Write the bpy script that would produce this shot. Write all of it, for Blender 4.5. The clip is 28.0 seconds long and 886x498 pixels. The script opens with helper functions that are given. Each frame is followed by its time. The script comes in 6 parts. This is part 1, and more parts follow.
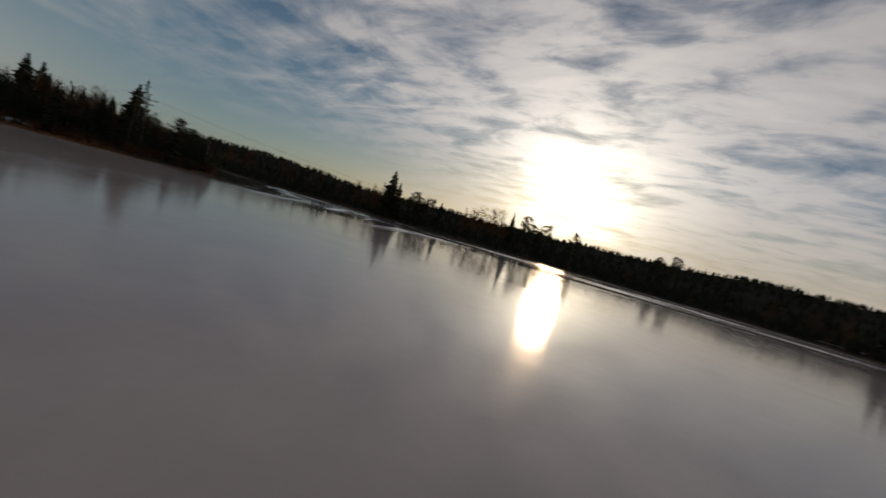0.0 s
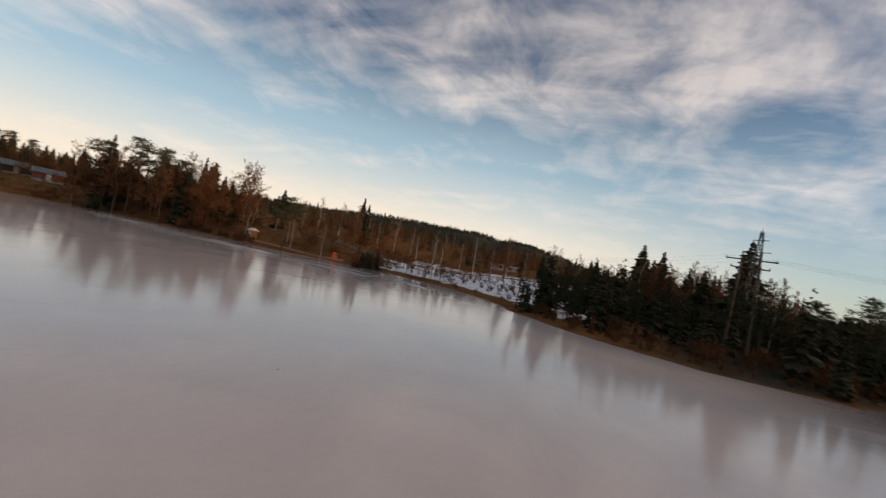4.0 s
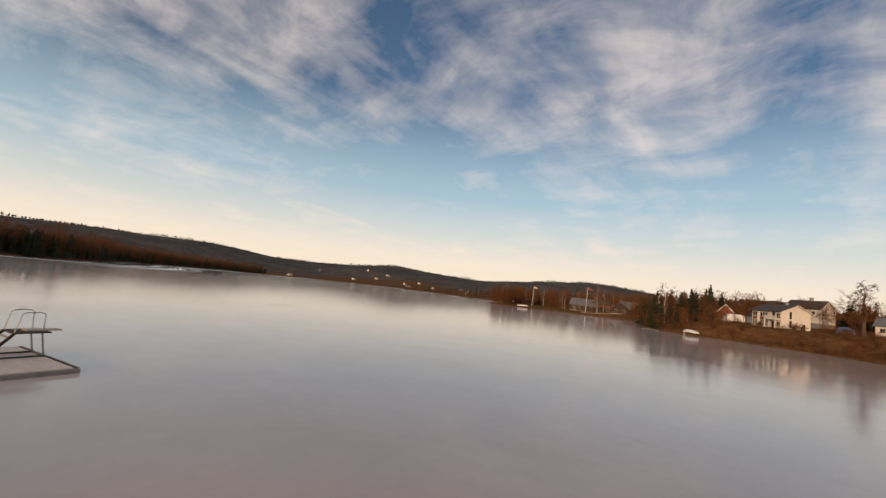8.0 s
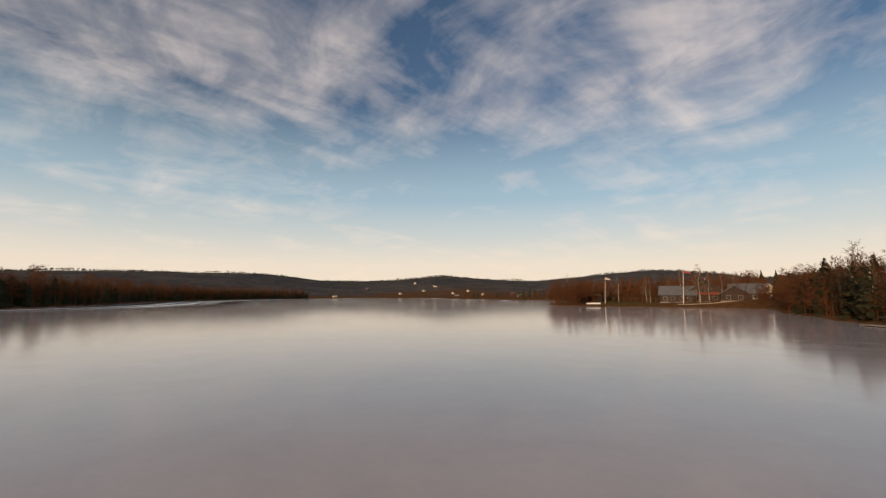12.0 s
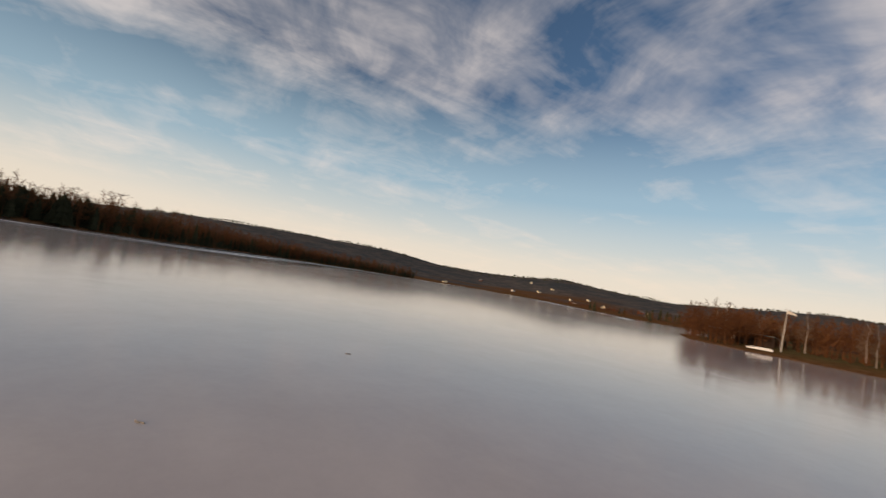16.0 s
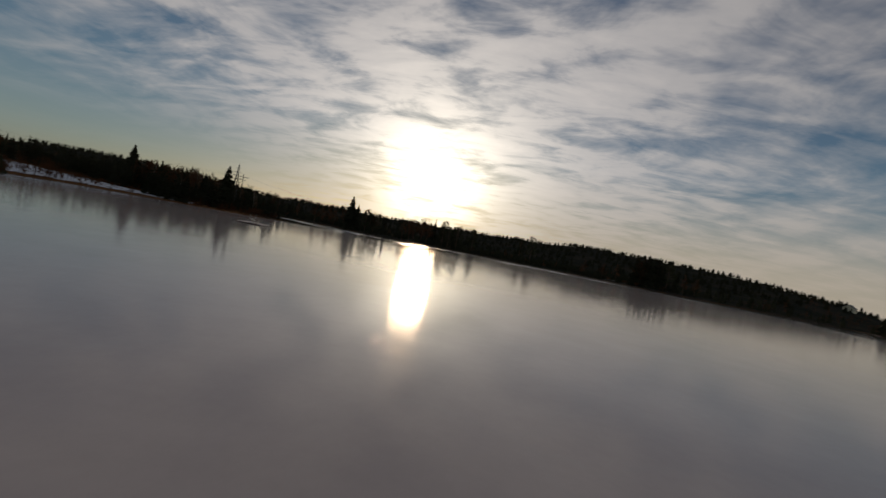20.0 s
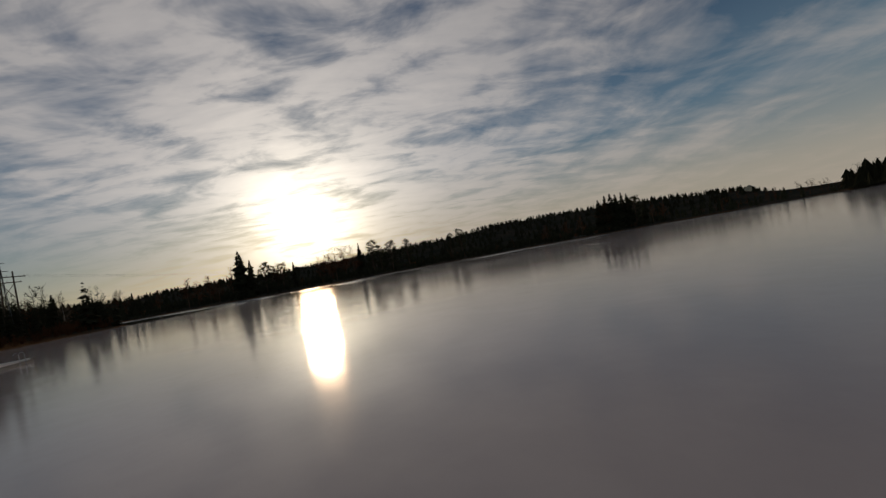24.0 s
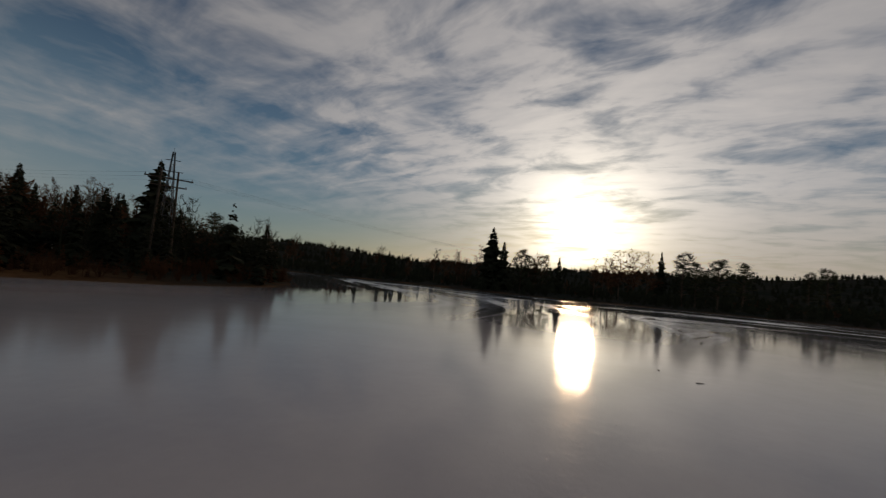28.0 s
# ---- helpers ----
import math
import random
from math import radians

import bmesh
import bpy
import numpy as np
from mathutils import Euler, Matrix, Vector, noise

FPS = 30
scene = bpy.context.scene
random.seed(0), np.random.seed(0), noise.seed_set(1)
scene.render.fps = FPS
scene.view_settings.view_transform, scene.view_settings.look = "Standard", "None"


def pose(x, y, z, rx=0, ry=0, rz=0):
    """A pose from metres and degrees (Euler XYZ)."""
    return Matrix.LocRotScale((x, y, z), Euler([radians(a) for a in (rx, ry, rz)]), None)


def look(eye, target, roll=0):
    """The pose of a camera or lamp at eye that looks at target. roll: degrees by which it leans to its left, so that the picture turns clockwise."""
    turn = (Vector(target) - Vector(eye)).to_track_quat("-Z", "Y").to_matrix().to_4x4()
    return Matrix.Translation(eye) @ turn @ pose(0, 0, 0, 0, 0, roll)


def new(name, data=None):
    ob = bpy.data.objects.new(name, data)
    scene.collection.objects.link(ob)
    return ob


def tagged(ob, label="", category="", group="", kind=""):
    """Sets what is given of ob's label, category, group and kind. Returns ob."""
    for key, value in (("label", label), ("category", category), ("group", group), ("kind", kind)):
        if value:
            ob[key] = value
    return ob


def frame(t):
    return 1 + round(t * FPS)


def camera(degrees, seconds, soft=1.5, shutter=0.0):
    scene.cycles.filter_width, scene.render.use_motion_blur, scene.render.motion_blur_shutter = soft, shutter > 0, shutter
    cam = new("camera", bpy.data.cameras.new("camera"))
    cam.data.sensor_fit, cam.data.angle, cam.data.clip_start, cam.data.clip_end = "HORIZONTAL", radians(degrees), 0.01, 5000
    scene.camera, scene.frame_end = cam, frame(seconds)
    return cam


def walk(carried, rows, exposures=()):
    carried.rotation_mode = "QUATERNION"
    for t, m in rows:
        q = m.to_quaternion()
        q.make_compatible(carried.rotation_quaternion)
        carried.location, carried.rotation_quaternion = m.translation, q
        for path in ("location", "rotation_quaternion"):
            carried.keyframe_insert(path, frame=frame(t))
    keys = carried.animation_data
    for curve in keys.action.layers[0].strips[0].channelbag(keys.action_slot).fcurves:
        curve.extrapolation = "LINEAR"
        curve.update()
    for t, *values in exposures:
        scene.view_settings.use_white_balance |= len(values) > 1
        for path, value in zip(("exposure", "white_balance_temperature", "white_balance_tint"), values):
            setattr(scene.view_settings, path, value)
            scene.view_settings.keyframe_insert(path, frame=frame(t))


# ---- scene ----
cam = camera(93.0, 28.0, soft=1.3, shutter=0.15)

# seconds, x, y, z, heading, pitch, roll
PATH = [
    (0.0, 28.17, -43.57, 3.69, 105.71, -3.26, 15.80),
    (0.5, 26.32, -39.68, 3.92, 128.43, -8.20, 11.71),
    (1.0, 24.47, -36.10, 4.16, 135.01, -8.81, 8.84),
    (1.5, 21.68, -31.88, 4.43, 134.69, -7.00, 6.44),
    (2.0, 18.06, -27.03, 4.74, 135.47, -3.31, 5.65),
    (2.5, 13.23, -21.33, 5.02, 141.81, -3.18, 4.87),
    (3.0, 6.95, -14.97, 5.28, 153.87, -1.98, 6.05),
    (3.5, -0.46, -8.83, 5.48, 170.08, -0.42, 8.43),
    (4.0, -8.66, -3.80, 5.63, 188.88, 0.82, 11.27),
    (4.5, -17.35, -0.74, 5.69, 208.68, 1.04, 13.81),
    (5.0, -26.19, -0.54, 5.67, 227.93, -0.45, 15.31),
    (5.5, -35.26, -2.97, 5.59, 246.07, -2.44, 15.37),
    (6.0, -43.23, -7.96, 5.38, 264.63, -2.85, 15.17),
    (6.5, -49.35, -13.92, 5.13, 283.15, -1.00, 16.41),
    (7.0, -52.22, -21.60, 4.77, 296.73, 1.63, 16.44),
    (7.5, -51.94, -29.62, 4.37, 299.76, 4.56, 11.07),
    (8.0, -50.56, -36.45, 4.18, 300.26, 5.64, 6.14),
    (8.5, -48.58, -41.50, 4.18, 300.85, 5.53, 2.27),
    (9.0, -46.74, -46.44, 4.25, 301.69, 5.74, 1.54),
    (9.5, -44.75, -51.41, 4.29, 303.57, 5.72, 2.96),
    (10.0, -42.52, -56.20, 4.27, 306.22, 5.60, 3.11),
    (10.5, -39.95, -61.22, 4.18, 308.27, 5.53, 3.07),
    (11.0, -36.92, -66.69, 4.10, 309.84, 6.25, 2.97),
    (11.5, -33.79, -72.37, 4.11, 311.05, 6.32, 2.77),
    (12.0, -30.17, -78.47, 4.16, 306.66, 6.36, -0.10),
    (12.5, -26.71, -84.78, 4.24, 297.69, 5.97, -2.10),
    (13.0, -23.64, -91.00, 4.31, 288.16, 5.64, -3.39),
    (13.5, -20.98, -97.19, 4.35, 280.47, 5.38, -3.80),
    (14.0, -18.70, -103.40, 4.36, 277.00, 5.22, -3.15),
    (14.5, -16.80, -109.66, 4.34, 280.13, 5.17, -1.28),
    (15.0, -15.27, -116.01, 4.29, 292.27, 5.26, 1.98),
    (15.5, -14.00, -121.40, 4.22, 307.50, 4.44, 6.42),
    (16.0, -12.41, -125.43, 4.10, 323.67, 4.29, 9.82),
    (16.5, -10.74, -128.35, 3.98, 341.58, 4.48, 13.62),
    (17.0, -8.63, -130.83, 3.88, 360.32, 3.52, 17.60),
    (17.5, -6.18, -133.63, 3.85, 379.32, 0.65, 19.69),
    (18.0, -3.69, -134.74, 3.85, 397.47, -2.71, 18.87),
    (18.5, -1.38, -133.89, 3.87, 409.99, -2.62, 15.75),
    (19.0, 0.66, -132.18, 3.89, 421.17, -0.95, 13.28),
    (19.5, 2.72, -128.46, 3.89, 434.43, 0.15, 12.27),
    (20.0, 4.25, -123.76, 3.83, 447.95, -1.02, 11.20),
    (20.5, 5.10, -118.51, 3.70, 461.69, -1.50, 9.74),
    (21.0, 5.20, -112.22, 3.48, 470.06, -1.60, 8.02),
    (21.5, 4.42, -105.23, 3.20, 473.03, -1.32, 5.92),
    (22.0, 2.68, -97.84, 2.87, 470.58, -0.66, 3.34),
    (22.5, -0.13, -90.34, 2.50, 462.70, 0.39, 0.15),
    (23.0, -4.14, -83.01, 2.11, 449.37, 1.83, -3.74),
    (23.5, -7.88, -75.82, 1.79, 440.85, 1.50, -7.78),
    (24.0, -10.80, -68.55, 1.63, 433.71, 1.37, -10.26),
    (24.5, -12.48, -60.67, 1.61, 431.64, 1.74, -7.51),
    (25.0, -13.47, -52.98, 1.66, 432.12, 1.76, -7.05),
    (25.5, -13.87, -45.78, 1.77, 433.64, 2.17, -4.63),
    (26.0, -13.64, -39.20, 1.90, 436.50, 4.44, -2.23),
    (26.5, -13.26, -32.46, 2.07, 443.99, 5.10, 1.15),
    (27.0, -13.14, -25.94, 2.31, 453.07, 4.85, 3.88),
    (27.5, -13.25, -19.81, 2.65, 459.79, 4.28, 4.92),
    (28.0, -13.27, -13.47, 3.08, 469.39, 3.67, 5.12),
]


def aim(x, y, z, heading, pitch, roll):
    a, b = radians(heading), radians(pitch)
    d = Vector((math.cos(a) * math.cos(b), math.sin(a) * math.cos(b), math.sin(b)))
    return look((x, y, z), Vector((x, y, z)) + d * 10, roll)


# seconds, stops, kelvin, tint
EXPOSURES = [(0, -0.89, 6450, 11), (2.5, -0.77, 6450, 11), (4.5, 0.58, 7010, 16), (6, 0.63, 7010, 16), (8, 0.31, 7090, 16), (12.5, 0.2, 7090, 16), (15, 0.2, 7040, 16),
             (16.5, 0.08, 6720, 14), (17.5, -0.25, 6670, 14), (18.5, -0.69, 6450, 11), (20, -0.99, 6450, 11), (23, -1.12, 6450, 11), (28, -1.12, 6450, 11)]
walk(cam, [(r[0], aim(*r[1:])) for r in PATH], EXPOSURES)

# ---- sky, sun ----
SUN_AZ, SUN_EL = 91.2, 7.2
sun_dir = Vector((math.cos(radians(SUN_AZ)) * math.cos(radians(SUN_EL)), math.sin(radians(SUN_AZ)) * math.cos(radians(SUN_EL)), math.sin(radians(SUN_EL))))


class Nodes:
    """Short hand for building a node tree."""

    def __init__(self, tree):
        self.tree = tree
        tree.nodes.clear()

    def __call__(self, kind, ins=None, **props):
        n = self.tree.nodes.new("ShaderNode" + kind)
        for k, v in props.items():
            setattr(n, k, v)
        for k, v in (ins or {}).items():
            self.feed(n.inputs[k], v)
        return n

    def feed(self, socket, v):
        if isinstance(v, bpy.types.NodeSocket):
            self.tree.links.new(v, socket)
        elif isinstance(v, bpy.types.Node):
            self.tree.links.new(v.outputs[0], socket)
        else:
            socket.default_value = v

    def math(self, op, a, b=0.0, c=0.0, clamp=False):
        n = self("Math", {0: a, 1: b, 2: c}, operation=op)
        n.use_clamp = clamp
        return n.outputs[0]

    def vec(self, op, a, b=(0, 0, 0)):
        n = self("VectorMath", {0: a, 1: b}, operation=op)
        return n.outputs["Value"] if op in ("DOT_PRODUCT", "LENGTH") else n.outputs[0]

    def ramp(self, fac, *stops):
        n = self("ValToRGB", {0: fac})
        e = n.color_ramp.elements
        while len(e) < len(stops):
            e.new(0.5)
        for el, (p, c) in zip(e, stops):
            el.position, el.color = p, ((c, c, c, 1) if isinstance(c, (int, float)) else (*c, 1))
        return n.outputs[0]

    def noise(self, vec, scale, detail=4, rough=0.55, distortion=0.0):
        return self("TexNoise", {"Vector": vec, "Scale": scale, "Detail": detail, "Roughness": rough, "Distortion": distortion}).outputs["Fac"]

    def mix(self, fac, a, b, blend="MIX"):
        n = self("Mix", {}, data_type="RGBA", blend_type=blend)
        self.feed(n.inputs[0], fac)
        for s, v in ((n.inputs[6], a), (n.inputs[7], b)):
            self.feed(s, (*v, 1) if isinstance(v, tuple) and len(v) == 3 else v)
        return n.outputs[2]


world = bpy.data.worlds.new("winter_sky")
scene.world = world
world.use_nodes = True
N = Nodes(world.node_tree)
coord = N("TexCoord").outputs["Generated"]
sky = N("TexSky", sky_type="NISHITA", sun_disc=False, sun_elevation=radians(SUN_EL), sun_rotation=radians(90 - SUN_AZ), air_density=1.0, dust_density=0.6, ozone_density=2.5).outputs[0]
sep = N("SeparateXYZ", {0: coord})
up = N.math("MAXIMUM", sep.outputs[2], 0.0)
inv = N.math("DIVIDE", 1.0, N.math("ADD", up, 0.16))
flat = N.vec("MULTIPLY", coord, N("CombineXYZ", {0: inv, 1: inv, 2: 0.0}).outputs[0])
warp = N("TexNoise", {"Vector": flat, "Scale": 0.8, "Detail": 3.0}).outputs["Color"]
flat2 = N.vec("ADD", flat, N.vec("MULTIPLY", warp, (0.34, 0.34, 0.0)))
# the cirrus runs towards two points of the horizon
ALONG = radians(78)
axes = [N.vec("DOT_PRODUCT", flat2, v) for v in ((math.cos(ALONG), math.sin(ALONG), 0), (-math.sin(ALONG), math.cos(ALONG), 0))]


def streaked(along, across, scale, detail, rough, twist=0.0):
    v = N("CombineXYZ", {0: N.math("MULTIPLY", axes[0], along), 1: N.math("MULTIPLY", axes[1], across), 2: 0.0}).outputs[0]
    return N.noise(v, scale, detail, rough, twist)


big = streaked(0.42, 1.25, 0.95, 5, 0.5)
fine = streaked(1.1, 4.2, 1.0, 5, 0.55, 0.3)
tuft = streaked(3.2, 2.2, 1.0, 5, 0.6, 0.4)
ripple = streaked(6.6, 3.0, 1.0, 4, 0.55, 0.4)
toward = N.math("MAXIMUM", N.vec("DOT_PRODUCT", coord, tuple(sun_dir)), 0.0)
near_sun = N.math("POWER", toward, 3.5)
mass = N.math("ADD", N.math("ADD", N.math("MULTIPLY", big, 0.40), N.math("MULTIPLY", fine, 0.22)), N.math("MULTIPLY", tuft, 0.38))
mass = N.math("SUBTRACT", mass, N.math("MULTIPLY", near_sun, N.math("MULTIPLY", N.math("SUBTRACT", N.math("ADD", big, fine), 1.0), 0.2)))
mass = N.math("ADD", mass, N.math("MULTIPLY", near_sun, N.math("MULTIPLY_ADD", N.math("SUBTRACT", ripple, 0.5), 0.55, 0.075)))
# clearer air low over the horizon away from the sun
opening = N.ramp(up, (0.10, 1.0), (0.22, 0.85), (0.38, 0.0))
away = N.math("SUBTRACT", 1.0, N.math("POWER", toward, 1.2))
mass = N.math("SUBTRACT", mass, N.math("MULTIPLY", opening, N.math("MULTIPLY", away, 0.075)))
cover = N.ramp(mass, (0.425, 0.0), (0.50, 0.33), (0.585, 0.84), (0.68, 1.0))
halo = N.math("POWER", toward, 46.0)
core = N.math("POWER", toward, 230.0)
# a clear wedge without cloud or haze beside the sun
gap = N.math("POWER", N.math("MAXIMUM", N.vec("DOT_PRODUCT", coord, (math.cos(radians(136)), math.sin(radians(136)), 0.05)), 0.0), 7.0)
cover = N.math("MULTIPLY", cover, N.math("SUBTRACT", 1.0, N.math("MULTIPLY", N.math("MINIMUM", N.math("MULTIPLY", gap, 1.3), 1.0), N.ramp(up, (0.10, 0.95), (0.24, 0.0)))))
thick = N.math("MULTIPLY", cover, N.math("MULTIPLY_ADD", near_sun, 0.2, 0.72), clamp=True)
lit = N.math("ADD", N.math("MULTIPLY_ADD", near_sun, 0.54, 0.72), N.math("MULTIPLY", halo, 0.5))
cloud = N.vec("MULTIPLY", N("CombineXYZ", {0: lit, 1: lit, 2: lit}).outputs[0], (1.0, 0.93, 0.87))
clear = N.mix(N.math("MULTIPLY", N.ramp(up, (0.08, 0.75), (0.24, 0.55), (0.42, 0.0)), away), N.vec("MULTIPLY", sky, (0.085, 0.090, 0.096)), (0.42, 0.60, 0.69))
body = N.mix(thick, clear, cloud)
low = N.ramp(up, (0.0, 1.0), (0.07, 0.85), (0.13, 0.42), (0.22, 0.0))
haze = N.vec("MULTIPLY", N("CombineXYZ", {0: 1.0, 1: 1.0, 2: 1.0}).outputs[0], (0.84, 0.71, 0.545))
body = N.mix(N.math("MULTIPLY", low, N.math("MULTIPLY_ADD", gap, -0.72, 0.8)), body, haze)
glow = N.math("MULTIPLY", N.math("ADD", N.math("MULTIPLY", halo, 0.8), N.math("MULTIPLY", core, 2.4)), N.math("MULTIPLY_ADD", cover, 1.2, 0.25))
glare = N.vec("MULTIPLY", N("CombineXYZ", {0: glow, 1: glow, 2: glow}).outputs[0], (1.0, 0.87, 0.62))
total = N.vec("ADD", body, glare)
bg = N("Background", {"Color": total, "Strength": 1.0})
N("OutputWorld", {"Surface": bg})

sun = new("sun", bpy.data.lights.new("sun", "SUN"))
sun.data.energy, sun.data.angle, sun.data.color = 2.1, radians(4.2), (1.0, 0.66, 0.38)
sun.matrix_world = look(sun_dir * 800, (0, 0, 0))


# ---- materials ----
def material(name):
    m = bpy.data.materials.new(name)
    m.use_nodes = True
    return m, Nodes(m.node_tree)


def surface(name, base, base2, scale=1.0, rough=0.8, bump=0.3, metal=0.0, spread=0.25, spec=0.3):
    """Two-scale noise between two colours with a random shade for each object."""
    m, n = material(name)
    at = n("TexCoord").outputs["Object"]
    coarse, small = n.noise(at, scale, 4), n.noise(at, scale * 9, 5, 0.65)
    f = n.math("ADD", n.math("MULTIPLY", coarse, 0.6), n.math("MULTIPLY", small, 0.4))
    col = n.mix(n.ramp(f, (0.35, 0.0), (0.65, 1.0)), base, base2)
    rnd = n.math("MULTIPLY_ADD", n("ObjectInfo").outputs["Random"], spread, 1 - spread / 2)
    col = n.vec("MULTIPLY", col, n("CombineXYZ", {0: rnd, 1: rnd, 2: rnd}).outputs[0])
    b = n("Bump", {"Strength": bump, "Distance": 0.02, "Height": small})
    p = n("BsdfPrincipled", {"Base Color": col, "Roughness": rough, "Metallic": metal, "Normal": b.outputs[0], "Specular IOR Level": spec})
    n("OutputMaterial", {"Surface": p})
    return m


def foliage(name, base, base2):
    m, n = material(name)
    at = n("TexCoord").outputs["Object"]
    isl = n("NewGeometry").outputs["Random Per Island"]
    f = n.math("ADD", n.math("MULTIPLY", n.noise(at, 0.8, 3), 0.5), n.math("MULTIPLY", isl, 0.5))
    rnd = n.math("MULTIPLY_ADD", n("ObjectInfo").outputs["Random"], 0.5, 0.75)
    col = n.vec("MULTIPLY", n.mix(f, base, base2), n("CombineXYZ", {0: rnd, 1: rnd, 2: rnd}).outputs[0])
    p = n("BsdfPrincipled", {"Base Color": col, "Roughness": 0.9, "Specular IOR Level": 0.03})
    n("OutputMaterial", {"Surface": p})
    return m


SPRUCE = foliage("spruce_needles", (0.024, 0.027, 0.016), (0.054, 0.052, 0.029))
PINE = foliage("pine_needles", (0.032, 0.036, 0.019), (0.070, 0.068, 0.034))
TWIG = foliage("bare_twigs", (0.070, 0.030, 0.014), (0.155, 0.070, 0.032))
BIRCHTWIG = foliage("birch_twigs", (0.11, 0.075, 0.052), (0.21, 0.145, 0.10))
BARK = surface("conifer_bark", (0.07, 0.045, 0.03), (0.15, 0.09, 0.055), 2.0, 0.95, 0.6)
BIRCH = surface("birch_bark", (0.52, 0.46, 0.39), (0.20, 0.155, 0.12), 1.6, 0.8, 0.4)
WHITE = surface("white_paint", (0.72, 0.68, 0.60), (0.60, 0.56, 0.49), 0.7, 0.6, 0.15, spread=0.08)
CREAM = surface("cream_paint", (0.78, 0.70, 0.50), (0.66, 0.58, 0.40), 0.7, 0.6, 0.15, spread=0.08)
DARKWOOD = surface("dark_stained_boards", (0.035, 0.024, 0.018), (0.075, 0.048, 0.034), 1.5, 0.8, 0.4)
REDWOOD = surface("rust_red_boards", (0.16, 0.045, 0.028), (0.23, 0.075, 0.045), 1.5, 0.8, 0.4)
GREYWOOD = surface("weathered_planks", (0.27, 0.235, 0.20), (0.40, 0.36, 0.31), 3.0, 0.85, 0.5)
ROOF = surface("dark_roof_tiles", (0.035, 0.032, 0.032), (0.075, 0.066, 0.062), 2.5, 0.7, 0.5)
ROOFGREY = surface("grey_sheet_roof", (0.085, 0.09, 0.092), (0.15, 0.155, 0.155), 1.2, 0.5, 0.2)
STEEL = surface("galvanised_steel", (0.26, 0.26, 0.26), (0.40, 0.39, 0.38), 3.0, 0.45, 0.1, 0.7)
DARKSTEEL = surface("dull_steel", (0.06, 0.06, 0.06), (0.12, 0.12, 0.12), 3.0, 0.6, 0.1, 0.4)
POLEWOOD = surface("tarred_pole_wood", (0.06, 0.043, 0.03), (0.13, 0.09, 0.06), 2.0, 0.9, 0.5)
SNOW = surface("old_snow", (0.72, 0.74, 0.78), (0.55, 0.56, 0.60), 0.5, 0.7, 0.6)
CONCRETE = surface("grey_concrete", (0.30, 0.29, 0.27), (0.20, 0.19, 0.18), 1.0, 0.9, 0.4)
BOATWHITE = surface("white_gelcoat", (0.82, 0.80, 0.76), (0.72, 0.70, 0.66), 0.8, 0.35, 0.05)
BLUE = surface("blue_tarpaulin", (0.02, 0.22, 0.50), (0.03, 0.30, 0.62), 1.5, 0.6, 0.4)
ORANGE = surface("orange_cloth", (0.75, 0.16, 0.03), (0.62, 0.11, 0.02), 1.5, 0.7, 0.3)
REDCLOTH = surface("red_flag_cloth", (0.34, 0.07, 0.05), (0.26, 0.05, 0.04), 1.5, 0.8, 0.3)
CLAY = surface("reddish_trodden_earth", (0.36, 0.17, 0.09), (0.26, 0.12, 0.06), 0.4, 0.95, 0.6)
ASPHALT = surface("worn_asphalt", (0.045, 0.045, 0.047), (0.075, 0.072, 0.07), 0.6, 0.9, 0.3)
RUBBER = surface("black_rubber", (0.015, 0.015, 0.015), (0.03, 0.03, 0.03), 4, 0.8, 0.2)
CARWHITE = surface("white_car_paint", (0.75, 0.75, 0.74), (0.68, 0.68, 0.68), 0.8, 0.25, 0.0)


def glass_material():
    m, n = material("window_glass")
    p = n("BsdfPrincipled", {"Base Color": (0.03, 0.035, 0.045, 1), "Roughness": 0.06, "IOR": 1.5, "Specular IOR Level": 0.7})
    n("OutputMaterial", {"Surface": p})
    return m


GLASS = glass_material()


